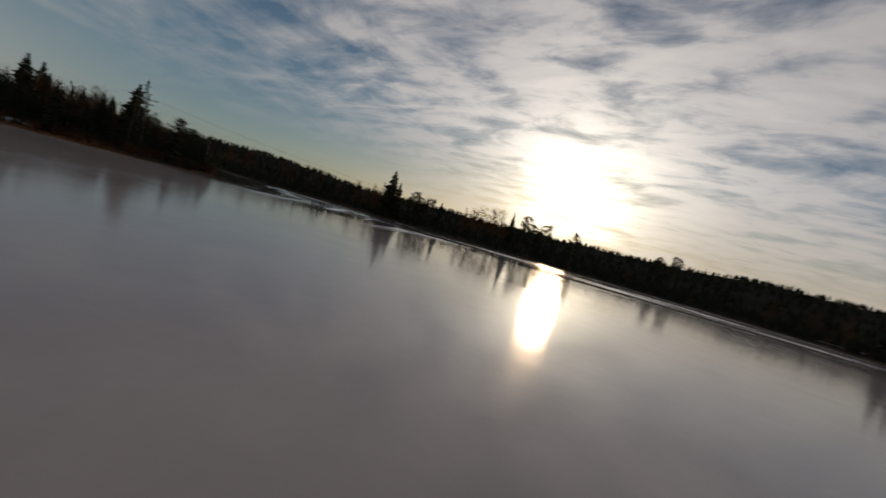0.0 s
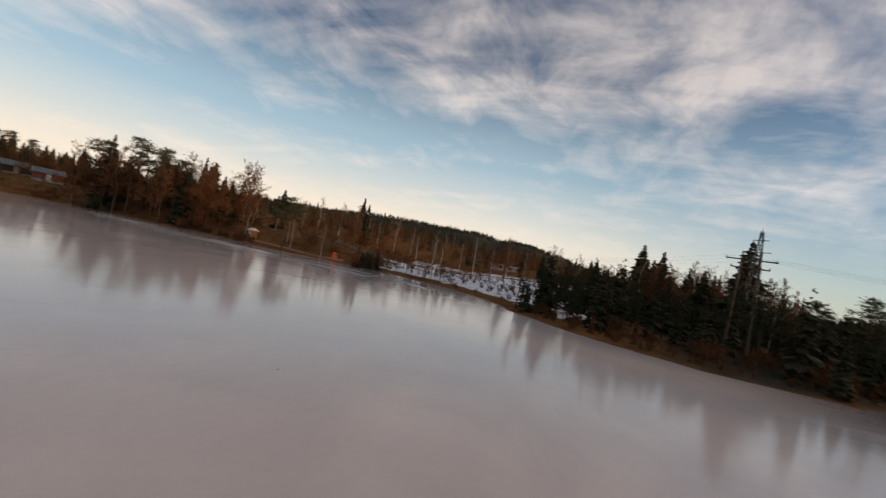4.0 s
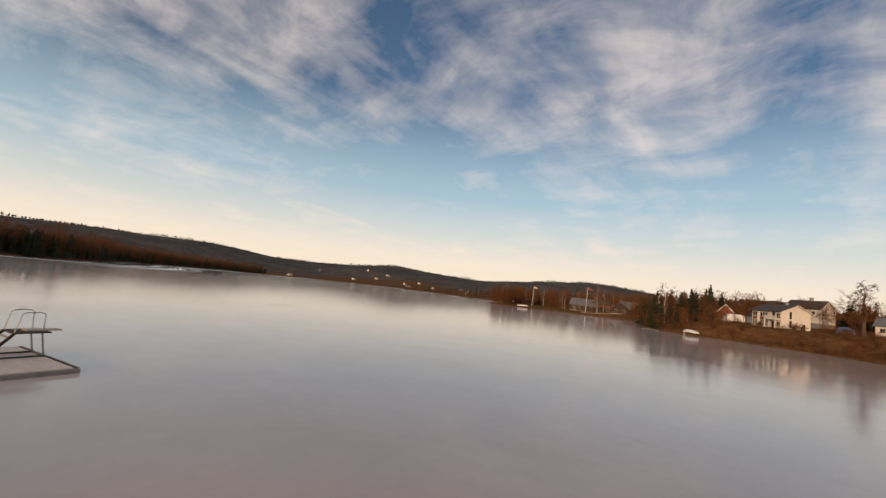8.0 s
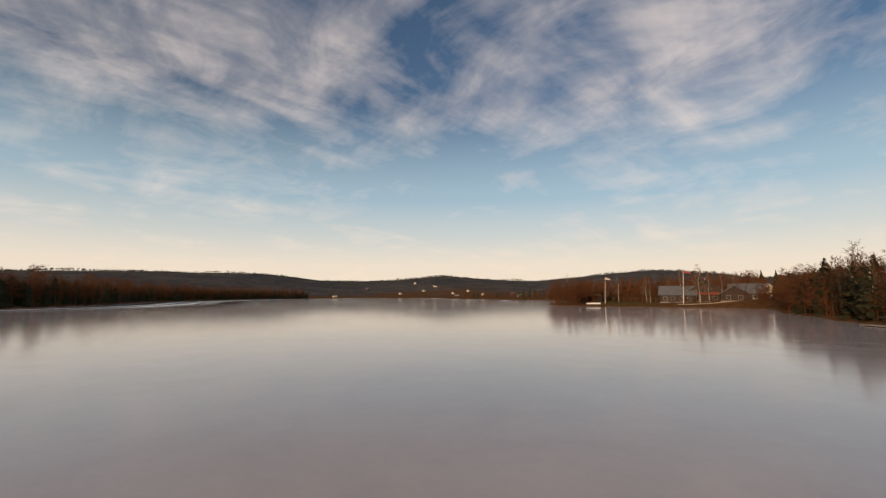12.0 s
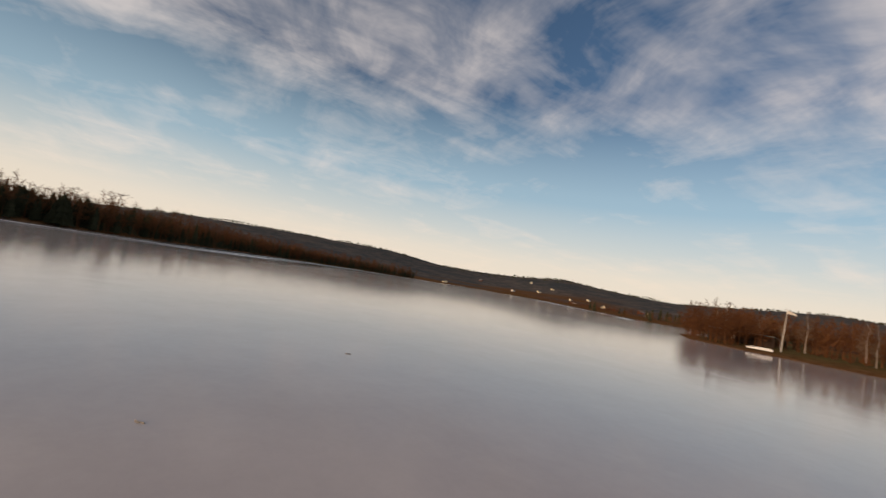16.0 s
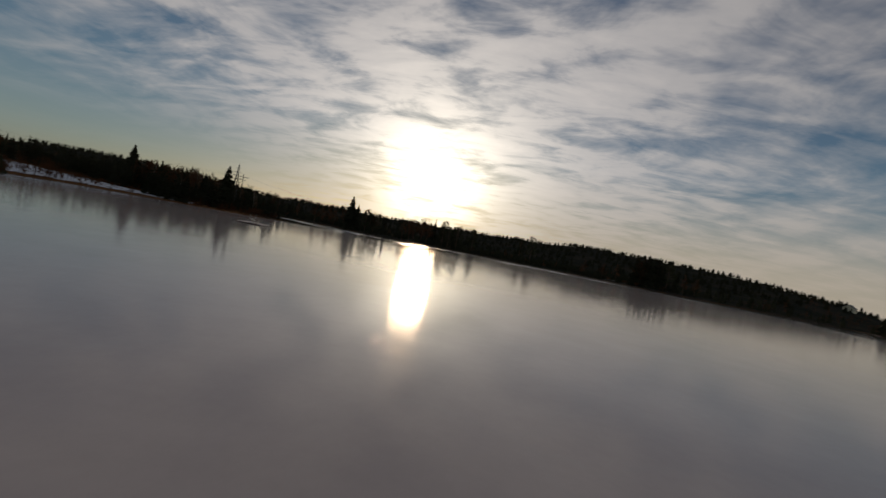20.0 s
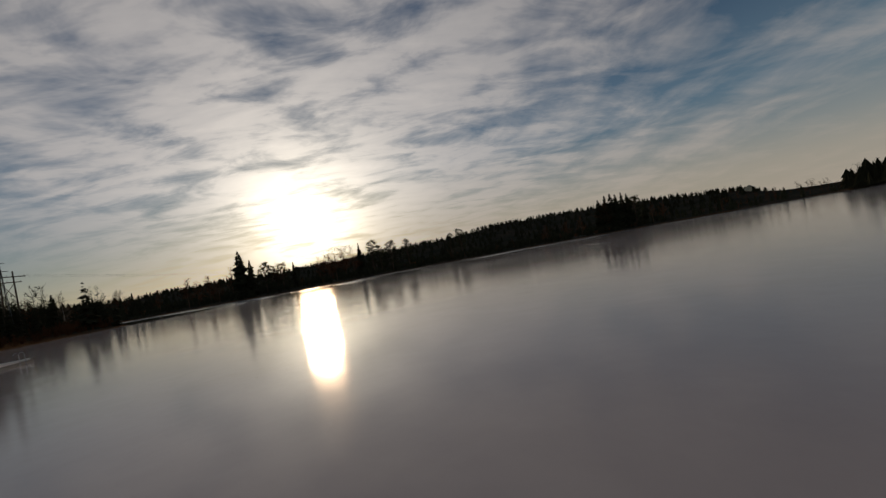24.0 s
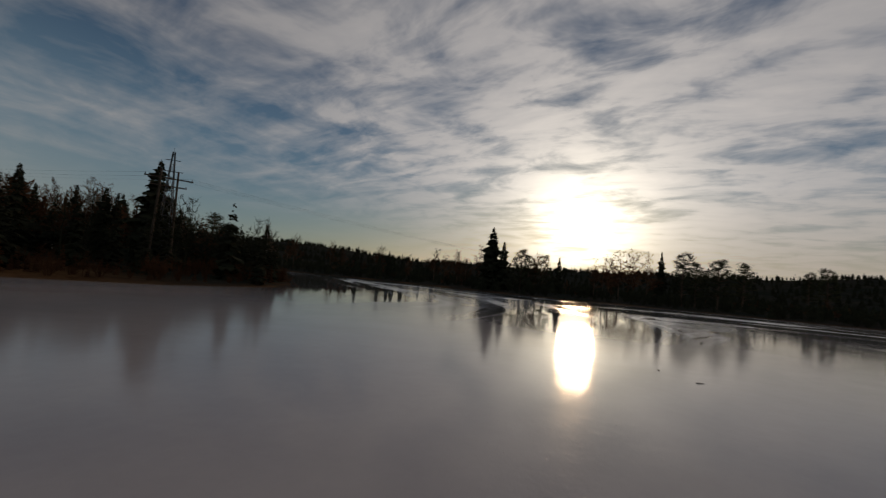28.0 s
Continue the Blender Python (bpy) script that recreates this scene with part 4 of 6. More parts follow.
for kind, x, y, top, v, w in (("spruce", -40.3, 106.7, 18.6, 2, 1.15), ("spruce", -36.6, 105.4, 14.4, 0, 1.2), ("alder", -43.8, 107.0, 13.4, 3, 1.1), ("alder", -62.9, 120.6, 12.6, 1, 1.2), ("alder", -59.6, 121.8, 10.9, 0, 1.1),
                              ("alder", -55.5, 123.0, 12.7, 0, 1.2), ("alder", -51.4, 119.1, 10.4, 2, 1.1), ("pine", -32.8, 114.3, 13.8, 1, 1.0), ("pine", -30.5, 114.8, 12.2, 1, 0.9), ("alder", -28.3, 115.7, 13.5, 2, 1.1),
                              ("pine", -26.4, 115.4, 12.5, 1, 1.0), ("spruce", -21.8, 115.5, 11.6, 1, 1.1), ("spruce", -98.9, 130.6, 11.8, 1, 0.8), ("alder", -95.5, 143.1, 14.3, 2, 1.2), ("spruce", -90.7, 133.3, 10.1, 0, 0.9),
                              ("spruce", -86.0, 132.0, 10.7, 1, 1.0), ("spruce", -83.5, 131.2, 9.4, 2, 1.0), ("spruce", -78.5, 129.3, 9.1, 0, 0.9), ("spruce", -81.1, 133.3, 10.1, 3, 0.9), ("alder", -75.4, 127.9, 10.1, 3, 1.0),
                              ("alder", -123.9, 124.5, 15.3, 2, 1.1), ("alder", -140.4, 128.4, 13.7, 0, 1.2), ("alder", -120.3, 144.1, 14.7, 1, 0.9), ("alder", -132.2, 130.6, 12.0, 3, 1.0), ("alder", -109.1, 136.1, 11.2, 2, 1.0),
                              ("alder", -7.8, 117.0, 14.0, 2, 1.3), ("alder", -5.2, 118.4, 15.6, 0, 1.2), ("alder", -0.8, 122.1, 16.6, 2, 1.3), ("alder", 2.4, 119.7, 15.6, 1, 1.2), ("spruce", 6.1, 121.1, 15.6, 0, 0.8),
                              ("alder", -11.7, 115.7, 12.5, 3, 1.1), ("pine", 11.4, 120.0, 16.0, 1, 1.0), ("pine", 14.9, 120.6, 13.5, 1, 1.0), ("pine", 19.6, 118.1, 14.6, 1, 1.1), ("pine", 30.8, 136.2, 15.3, 1, 1.0),
                              ("pine", 89.6, 225.6, 22.6, 1, 0.9), ("pine", 77.2, 212.2, 19.2, 1, 0.8), ("alder", 91.0, 106.0, 9.6, 0, 1.1), ("spruce", 117.5, 100.5, 16.2, 2, 1.1), ("spruce", 120.2, 99.0, 17.4, 0, 1.2),
                              ("spruce", 122.0, 97.2, 17.9, 1, 1.3), ("alder", 118.6, 98.6, 15.6, 2, 1.0), ("spruce", 124.2, 96.4, 17.2, 2, 1.1), ("spruce", 126.4, 95.0, 17.6, 3, 1.3),
                              ("spruce", 128.6, 94.2, 16.6, 1, 1.2), ("pine", 131.0, 93.0, 15.4, 1, 1.1), ("alder", 140.0, 92.6, 11.4, 3, 1.1), ("alder", 146.9, 93.2, 10.6, 0, 1.1), ("spruce", 135.2, 92.0, 12.8, 1, 1.1),
                              ("alder", 108.0, 103.0, 10.8, 1, 1.1), ("alder", 101.0, 104.4, 9.8, 2, 1.1)):
    plant(kind, *plan(x, y), top, SW, v, wide=w)
belt("alder", 22, (60, 96), (-72, 80), 10, 3.0, 5.6, SW, "trees on the far shore", off=-9)
belt("bush", 40, (90, 92), (-72, 76), 5, 1.0, 2.8, SW, "bushes on the far shore", off=-6)


# ---- woods too thick to count ----
# open ground round the hut, the path and the boats
CLEAR = ((-95, -60, 5.5), (-91.5, -57, 5.0), (-89, -54, 5.0), (-52.4, -153.5, 5.0), (-84, -123.6, 4.0), (-81, -125, 4.0), (-8, -255.7, 5.0), (22.7, -253.7, 6.0))

def woods(name, label, kinds, xs, ys, low, high, mat, seed):
    """One joined mesh of many small trees."""
    r = np.random.RandomState(seed)
    Z, D = land_height(xs, ys)
    ok = D > 1.2
    for cx, cy, cr in CLEAR:
        ok &= np.hypot(xs - cx, ys - cy) > cr
    xs, ys, Z = xs[ok], ys[ok], Z[ok]
    verts, faces, base = [], [], 0
    models = []
    for k, (kind, kw) in enumerate(kinds * 3):
        t, c = MAKERS[kind][0](seed + k, **kw)
        s = Shape().add(c.v, c.f)
        if kind != "spruce":
            s.add(t.v, t.f)
        models.append((np.array(s.v), s.f, max(v[2] for v in s.v)))
    for i in range(len(xs)):
        co, f, tall = models[r.randint(len(models))]
        s, a = (low + (high - low) * r.rand() ** 1.7) / tall, r.uniform(0, 6.28)
        w = s * r.uniform(0.85, 1.3)
        ca, sa = math.cos(a) * w, math.sin(a) * w
        p = np.stack([co[:, 0] * ca - co[:, 1] * sa + xs[i], co[:, 0] * sa + co[:, 1] * ca + ys[i], co[:, 2] * s + Z[i]], 1)
        verts.append(p)
        faces += [tuple(j + base for j in q) for q in f]
        base += len(p)
    me = bpy.data.meshes.new(name)
    me.from_pydata(np.concatenate(verts).tolist(), [], faces)
    me.materials.append(mat)
    return tagged(new(name, me), label, "woods", kind="stuff")


def spread(seed, n, az0, az1, r0, r1):
    r = np.random.RandomState(seed)
    a, d = np.radians(r.uniform(az0, az1, n)), np.sqrt(r.uniform(r0 * r0, r1 * r1, n))
    return CENTRE[0] + d * np.cos(a), CENTRE[1] + d * np.sin(a)


def along(seed, n, line, depth, true=False):
    """Places strewn up to depth metres to the right of a line of the sketch plan, or of the ground itself where true."""
    r = np.random.RandomState(seed)
    p = np.array(line, float)
    cum = np.concatenate([[0], np.cumsum(np.hypot(*np.diff(p, axis=0).T))])
    s = r.uniform(0, cum[-1], n)
    x, y = np.interp(s, cum, p[:, 0]), np.interp(s, cum, p[:, 1])
    dx, dy = np.interp(s + 1, cum, p[:, 0]) - np.interp(s - 1, cum, p[:, 0]), np.interp(s + 1, cum, p[:, 1]) - np.interp(s - 1, cum, p[:, 1])
    L = np.hypot(dx, dy) + 1e-9
    o = depth * r.rand(n) ** 1.4 + 1.5
    x, y = x + dy / L * o, y - dx / L * o
    return (x, y) if true else site(x, y)


LOW_SPRUCE = ("far_spruce", dict(width=2.2))
LOW_SLIM = ("far_spruce", dict(width=1.6, tiers=7))
BROAD = ("far_spruce", dict(width=3.6, tiers=5, points=14))
NEAR_SPRUCE = ("spruce", dict(levels=13, arms=6, width=2.0, fan=0.42))
LOW_PINE = ("pine", dict(clumps=14, needles=16))
LOW_BARE = ("birch", dict(limbs=12, twigs=10, spread=1.3, thick=2.7))
EAST_LINE = [(190, -118), (178, -88), (172, -45), (180, -5), (200, 40), (208, 60)]
woods("east_woods", "dense dark conifers along the far east shore", [LOW_SPRUCE, BROAD, LOW_BARE, LOW_PINE, BROAD], *along(1, 900, EAST_LINE, 45, True), 5, 12, SPRUCE, 31)
woods("far_shore_woods", "brown leafless woods on the far shore", [LOW_BARE], *along(2, 640, EAST_SHORE[:8], 45, True), 10, 18, TWIG, 32)
woods("sunward_ridge_woods", "dark woods on the ridge under the sun", [BROAD, LOW_BARE, BROAD, LOW_BARE, LOW_SPRUCE], *spread(3, 3600, 30, 146, 230, 600), 3.5, 5.8, SPRUCE, 33)
woods("sunward_shore_woods", "low dark conifers behind the shore under the sun", [BROAD, LOW_BARE, BROAD], *spread(13, 1700, 38, 146, 126, 270), 2.0, 4.6, SPRUCE, 43)
woods("sunward_bank_woods", "leafless scrub on the bank under the sun", [LOW_BARE], *spread(4, 500, 38, 146, 116, 220), 1.6, 3.6, SPRUCE, 34)
woods("west_woods", "brown leafless woods below the western hill", [LOW_BARE], *spread(5, 400, 150, 236, 150, 300), 6, 11, TWIG, 35)
woods("west_conifers", "dark conifers below the western hill", [LOW_SPRUCE, LOW_SLIM], *spread(6, 600, 146, 250, 170, 420), 7, 13, SPRUCE, 36)
woods("village_woods", "brown leafless trees behind the village", [LOW_BARE], *spread(7, 240, 236, 312, 290, 640), 7, 12, TWIG, 37)
woods("village_conifers", "dark conifers behind the village", [LOW_SPRUCE], *spread(8, 300, 232, 300, 300, 700), 8, 14, SPRUCE, 38)

woods("headland_thicket", "dense dark scrub on the headland", [LOW_BARE, NEAR_SPRUCE], *spread(9, 760, 118, 160, 50, 138), 4.5, 9.5, SPRUCE, 39)
woods("west_shore_scrub", "dense brown scrub above the west shore", [LOW_BARE], *along(10, 320, WEST_SHORE[10:17], 20, True), 1.8, 5.0, TWIG, 40)
woods("point_scrub", "brown scrub on the wooded point", [LOW_BARE], *along(11, 220, WEST_SHORE[21:26], 16, True), 2.0, 6.5, TWIG, 41)
woods("headland_scrub", "brown scrub behind the cabins", [LOW_BARE], *along(12, 420, [(-24, -314), (20, -318), (60, -308), (92, -328)], 34), 8.0, 13.0, TWIG, 42)

woods("bank_scrub", "reddish-brown scrub on the bank below the houses", [LOW_BARE, ("bush", dict(stems=24))], *along(14, 420, WEST_SHORE[16:24], 15, True), 0.7, 2.4, TWIG, 44)
woods("house_woods", "brown leafless trees round the houses", [LOW_BARE], *along(15, 360, [(-112, -122), (-96, -150), (-76, -168), (-56, -196), (-50, -240)], 44), 5.0, 10.0, TWIG, 45)
woods("house_conifers", "dark conifers behind the houses", [NEAR_SPRUCE], *along(16, 110, [(-126, -124), (-108, -160), (-84, -186), (-62, -220)], 44), 5.0, 9.5, SPRUCE, 46)
woods("point_woods", "brown woods behind the wooded point", [LOW_BARE], *along(17, 320, [(-37, -192), (-34, -210), (-34, -236), (-25, -247)], 40, True), 5.0, 11.0, TWIG, 47)
woods("village_scrub", "brown scrub on the far shore", [LOW_BARE], *along(18, 420, [(92, -330), (100, -400), (170, -500), (290, -590), (430, -720), (560, -770)], 70), 4.0, 10.0, TWIG, 48)
woods("meadow_scrub", "low reddish bushes in the snowy meadow", [("bush", dict(stems=24))], *spread(19, 460, 156, 192, 62, 130), 0.5, 1.5, TWIG, 49)
woods("sunward_scrub", "dense dark scrub at the edge of the ice under the sun", [LOW_BARE, LOW_BARE, LOW_SPRUCE, ("bush", dict(stems=24))], *along(20, 800, SUNWARD_SHORE[1:], 24, True), 1.1, 3.2, SPRUCE, 50)
woods("point_conifers", "dark conifers on the wooded point", [NEAR_SPRUCE, LOW_PINE], *along(21, 70, WEST_SHORE[22:26], 16, True), 5.0, 9.5, SPRUCE, 51)
woods("headland_edge", "dark scrub at the edge of the headland", [LOW_BARE, NEAR_SPRUCE, ("bush", dict(stems=24))], *along(22, 420, WEST_SHORE[1:9], 9, True), 0.9, 2.6, TWIG, 52)
woods("alder_thicket", "reddish-brown leafless thicket on the headland by the shelter", [LOW_BARE], *along(23, 170, NORTH_SHORE[4:8], 18, True), 6.0, 12.0, TWIG, 53)
woods("east_bare_woods", "brown leafless woods along the east shore", [LOW_BARE], *along(28, 420, EAST_SHORE[1:8], 40, True), 8, 14, TWIG, 58)
woods("far_shore_conifers", "dark conifers among the far shore woods", [LOW_SPRUCE, LOW_SLIM], *along(24, 500, EAST_SHORE[:7], 60, True), 7.0, 13.0, SPRUCE, 54)
woods("bay_conifers", "dark conifers thinning out along the east shore", [LOW_SPRUCE, LOW_SLIM], *along(25, 200, EAST_SHORE[2:7], 45, True), 5.0, 10.0, SPRUCE, 55)
woods("north_crest_woods", "dark woods along the crest of the far hills", [BROAD], *spread(30, 2600, 262, 358, 1480, 1790), 3.0, 7, PINE, 60)
woods("west_crest_woods", "dark woods on the western hill", [BROAD, BROAD, ("far_spruce", dict(width=2.4, tiers=5))], *spread(31, 1900, 164, 226, 560, 860), 3.0, 6.5, SPRUCE, 61)
woods("field_trees", "scattered leafless trees on the brown field by the east shore", [LOW_BARE], *spread(26, 150, 16, 32, 215, 380), 1.5, 6.5, TWIG, 56)
woods("field_conifers", "small dark conifers at the end of the east woods", [LOW_SPRUCE, LOW_SLIM], *along(27, 130, [(200, 40), (215, 70), (181, 77), (150, 78)], 60, True), 1.5, 7.0, SPRUCE, 57)


# ---- houses ----
SAND = surface("pale_sand", (0.46, 0.37, 0.27), (0.34, 0.26, 0.18), 0.8, 0.95, 0.4)
# ice-coloured gloss for the added flakes that give the sun glints
FLAKE = surface("glint_flake_gloss", (0.48, 0.415, 0.385), (0.53, 0.46, 0.43), 3.0, 0.08, 0.0, spec=0.9)
DARKICE = surface("dark_new_ice", (0.27, 0.25, 0.25), (0.34, 0.31, 0.305), 0.8, 0.15, 0.05)


def window(parent, face, u, z, w, h, out, mat=WHITE):
    """A window in a wall: face 'front' (local -y), 'back', 'left' (-x) or 'right' (+x); out is the wall's distance from the middle."""
    def put(s, u0, z0, u1, z1, d0, d1):
        if face == "front":
            s.box(u0, -out - d1, z0, u1, -out - d0, z1)
        elif face == "back":
            s.box(u0, out + d0, z0, u1, out + d1, z1)
        elif face == "right":
            s.box(out + d0, u0, z0, out + d1, u1, z1)
        else:
            s.box(-out - d1, u0, z0, -out - d0, u1, z1)
    t = 0.09
    fr = Shape()
    put(fr, u - w / 2 - t, z - t, u - w / 2, z + h + t, -0.02, 0.06)
    put(fr, u + w / 2, z - t, u + w / 2 + t, z + h + t, -0.02, 0.06)
    put(fr, u - w / 2, z - t, u + w / 2, z, -0.02, 0.08)
    put(fr, u - w / 2, z + h, u + w / 2, z + h + t, -0.02, 0.06)
    if w > 0.9:
        put(fr, u - 0.035, z, u + 0.035, z + h, -0.02, 0.045)
    o = part("window", fr, mat, parent)
    g = Shape()
    put(g, u - w / 2, z, u + w / 2, z + h, 0.004, 0.02)
    part("pane", g, GLASS, o)
    return o


def house(name, label, x, y, z, normal, length, depth, eave, peak, wall_mat, roof_mat, overhang=0.5, chimney=None, down=2.5, roof_label=""):
    """A gabled house; its front looks towards the bearing normal, the gables are at its left and right."""
    ob = thing(name, label, "house" if name != "boathouse" else "shed", (x, y, z), normal + 90)
    l, d = length / 2, depth / 2
    w = Shape()
    v = [(sx * l, sy * d, zz) for sx in (-1, 1) for sy, zz in ((-1, 0), (1, 0), (1, eave), (-1, eave))] + [(-l, 0, peak), (l, 0, peak)]
    w.add(v, [(0, 4, 7, 3), (1, 2, 6, 5), (0, 3, 8, 2, 1), (4, 5, 6, 9, 7), (0, 1, 5, 4), (3, 7, 9, 8), (2, 8, 9, 6)])
    part("wall", w, wall_mat, ob)
    part("foundation", Shape().box(-l - 0.04, -d - 0.04, -down, l + 0.04, d + 0.04, 0.25), CONCRETE, ob)
    run = math.hypot(d, peak - eave)
    ux, uz = d / run, (peak - eave) / run
    for side in (-1, 1):
        s = Shape()
        a = (side * (d + overhang * ux), eave - overhang * uz)
        b = (0.0, peak)
        n = (side * uz * 0.14, ux * 0.14)
        pts = [(a[0] + n[0] * 0.1, a[1] + n[1] * 0.1), (b[0], b[1] + 0.02), (b[0], b[1] + 0.17), (a[0] + n[0], a[1] + n[1])]
        vv = [(sx * (l + overhang), p[0], p[1]) for sx in (-1, 1) for p in pts]
        s.add(vv, [(0, 1, 2, 3), (7, 6, 5, 4), (0, 4, 5, 1), (1, 5, 6, 2), (2, 6, 7, 3), (3, 7, 4, 0)])
        roof = part("roof", s, roof_mat, ob, roof_label)
        for k in range(1, int(length / 0.55)):
            xx = -l + k * 0.55
            q = [(a[0] + n[0], a[1] + n[1]), (0.0, peak + 0.17)]
            part("roof_rib", Shape().bar((xx, q[0][0], q[0][1]), (xx, q[1][0] + 0.001 * side, q[1][1]), 0.06, 0.05), roof_mat, roof)
        for sx in (-1, 1):
            f = Shape().bar((sx * (l + overhang + 0.02), a[0], a[1] - 0.02), (sx * (l + overhang + 0.02), 0, peak + 0.02), 0.05, 0.2)
            part("bargeboard", f, WHITE if wall_mat is not DARKWOOD else DARKWOOD, ob)
    if chimney is not None:
        c = Shape().box(chimney - 0.35, -0.3, peak - 0.6, chimney + 0.35, 0.3, peak + 0.9)
        ch = part("chimney", c, CONCRETE, ob)
        part("chimney_cap", Shape().box(chimney - 0.42, -0.37, peak + 0.9, chimney + 0.42, 0.37, peak + 0.98), DARKSTEEL, ch)
    return ob


def shrink(ob, k):
    ob.matrix_basis = ob.matrix_basis @ Matrix.Scale(k, 4)


# two-storey white house with a balcony
h = house("white_house", "two-storey white house with balcony on a grassy bank", *plan(-71.2, -169.4), 3.7, 28, 12.4, 8.4, 5.3, 7.3, WHITE, ROOF, 0.7, 2.6, roof_label="dark brown tiled roof")
shrink(h, 0.8)
for u in (-5.2, -4.2, -2.0, -0.9, 0.2):
    window(h, "front", u, 3.4, 0.85, 1.25, 4.2)
part("cladding", Shape().box(-5.75, -4.26, 2.45, -3.65, -4.2, 3.25), REDWOOD, h, "rust-red panels under the windows")
part("cladding", Shape().box(-2.6, -4.26, 2.45, 0.8, -4.2, 3.25), REDWOOD, h, "rust-red panels under the windows")
for u in (-5.2, -4.2, -2.1, -0.9, 0.3):
    window(h, "front", u, 0.55, 1.0, 1.7, 4.2)
part("corner_post", Shape().box(-3.5, -4.5, 0, -2.9, -4.2, 5.2), WHITE, h)
part("balcony", Shape().box(1.6, -6.1, 2.6, 6.2, -4.2, 2.82), WHITE, h)
rail = Shape().bar((1.6, -6.05, 3.75), (6.2, -6.05, 3.75), 0.09).bar((6.15, -6.05, 3.75), (6.15, -4.2, 3.75), 0.09).bar((1.65, -6.05, 3.75), (1.65, -4.2, 3.75), 0.09)
for k in range(24):
    rail.box(1.62 + k * 0.195, -6.08, 2.82, 1.70 + k * 0.195, -6.03, 3.72)
part("railing", rail, WHITE, h)
for u in (1.8, 6.0):
    part("balcony_post", Shape().box(u - 0.12, -6.05, 0, u + 0.12, -5.8, 2.6), WHITE, h)
part("balcony_door", Shape().box(2.6, -4.24, 2.85, 3.6, -4.2, 4.9), GLASS, h)
part("front_door", Shape().box(2.4, -4.25, 0.1, 3.3, -4.2, 2.15), DARKWOOD, h)
window(h, "front", 5.0, 0.7, 1.3, 1.3, 4.2)
window(h, "front", 5.0, 3.2, 1.3, 1.4, 4.2)
window(h, "right", -1.6, 3.2, 0.7, 2.1, 6.2)
window(h, "right", -1.6, 0.7, 0.7, 2.0, 6.2)
window(h, "right", 2.2, 0.8, 1.0, 1.1, 6.2)
# steep-gabled house
h = house("gabled_house", "white wooden house with a steep dark roof", *plan(-99.0, -147.2), 4.1, -22, 9.0, 7.2, 2.9, 6.0, WHITE, ROOF, 0.45, -1.0, roof_label="dark steep roof")
shrink(h, 0.9)
for u in (-1.8, 1.8):
    window(h, "right", u, 0.8, 1.0, 1.3, 4.5)
window(h, "right", 0, 3.3, 1.1, 1.2, 4.5)
for u in (-1.2, 1.2, 3.4):
    window(h, "front", u, 0.9, 1.0, 1.3, 3.6)
part("porch", Shape().box(-4.4, -5.0, -0.4, -2.0, -3.6, 0.2).box(-4.4, -5.0, 2.3, -1.9, -3.6, 2.45).box(-4.4, -4.95, 0.2, -4.25, -4.8, 2.3).box(-2.15, -4.95, 0.2, -2.0, -4.8, 2.3), WHITE, h)
# low white house between them with a blue tarpaulin beside it
h = house("low_white_house", "low white house among bare trees", -84.5, -151.5, 4.6, 62, 9.5, 7.5, 2.9, 5.4, WHITE, ROOFGREY, 0.5, 1.5)
shrink(h, 0.8)
for u in (-3.2, -1.2, 1.0, 3.2):
    window(h, "front", u, 0.9, 1.1, 1.2, 3.75)
window(h, "right", -1.5, 0.9, 1.0, 1.2, 4.75)
t = thing("tarpaulin_stack", "stack under a blue tarpaulin beside a house", "tarpaulin", (-77.4, -143.4, ground_z(-77.4, -143.4)), 30)
s = Shape()
s.add([(-1.6, -0.8, 0), (1.6, -0.8, 0), (1.6, 0.8, 0), (-1.6, 0.8, 0), (-1.5, -0.6, 1.1), (1.4, -0.5, 1.3), (1.45, 0.55, 1.2), (-1.45, 0.6, 1.15), (0, 0, 1.6)],
      [(0, 1, 5, 4), (1, 2, 6, 5), (2, 3, 7, 6), (3, 0, 4, 7), (4, 5, 8), (5, 6, 8), (6, 7, 8), (7, 4, 8), (3, 2, 1, 0)])
part("cover", s, BLUE, t)
part("rope", Shape().bar((-1.62, -0.82, 0.5), (1.62, -0.82, 0.55), 0.03).bar((-1.62, 0.82, 0.5), (1.62, 0.82, 0.55), 0.03), GREYWOOD, t)
# garage and caravan by the white house
h = house("garage", "white garage with a dark roof", -64.5, -171.5, 4.3, 38, 6.5, 6.0, 2.5, 4.3, WHITE, ROOF, 0.4)
shrink(h, 0.85)
part("garage_door", Shape().box(-1.5, -3.05, 0.1, 1.3, -3.0, 2.2), GREYWOOD, h)
window(h, "right", 0, 1.1, 1.1, 0.9, 3.25)
h = house("white_house", "white house behind the garage", -76, -186, 6.0, 50, 9, 7.5, 4.2, 6.6, WHITE, ROOF, 0.4, 0.5)
for u in (-3, -1, 1, 3):
    window(h, "front", u, 2.4, 0.9, 1.1, 3.75)
c = thing("caravan", "small white caravan beside the house", "caravan", (-60.6, -157.4, ground_z(-60.6, -157.4)), 20)
s = Shape()
prof = [(-2.0, 0.55), (2.0, 0.55), (2.15, 1.3), (1.9, 2.1), (1.4, 2.4), (-1.5, 2.4), (-2.1, 1.9), (-2.2, 1.2)]
s.add([(x, yy, zz) for yy in (-1.0, 1.0) for x, zz in prof], [tuple(range(8)), tuple(range(15, 7, -1))] + [(i, i + 8, (i + 1) % 8 + 8, (i + 1) % 8) for i in range(8)])
part("body", s, CARWHITE, c)
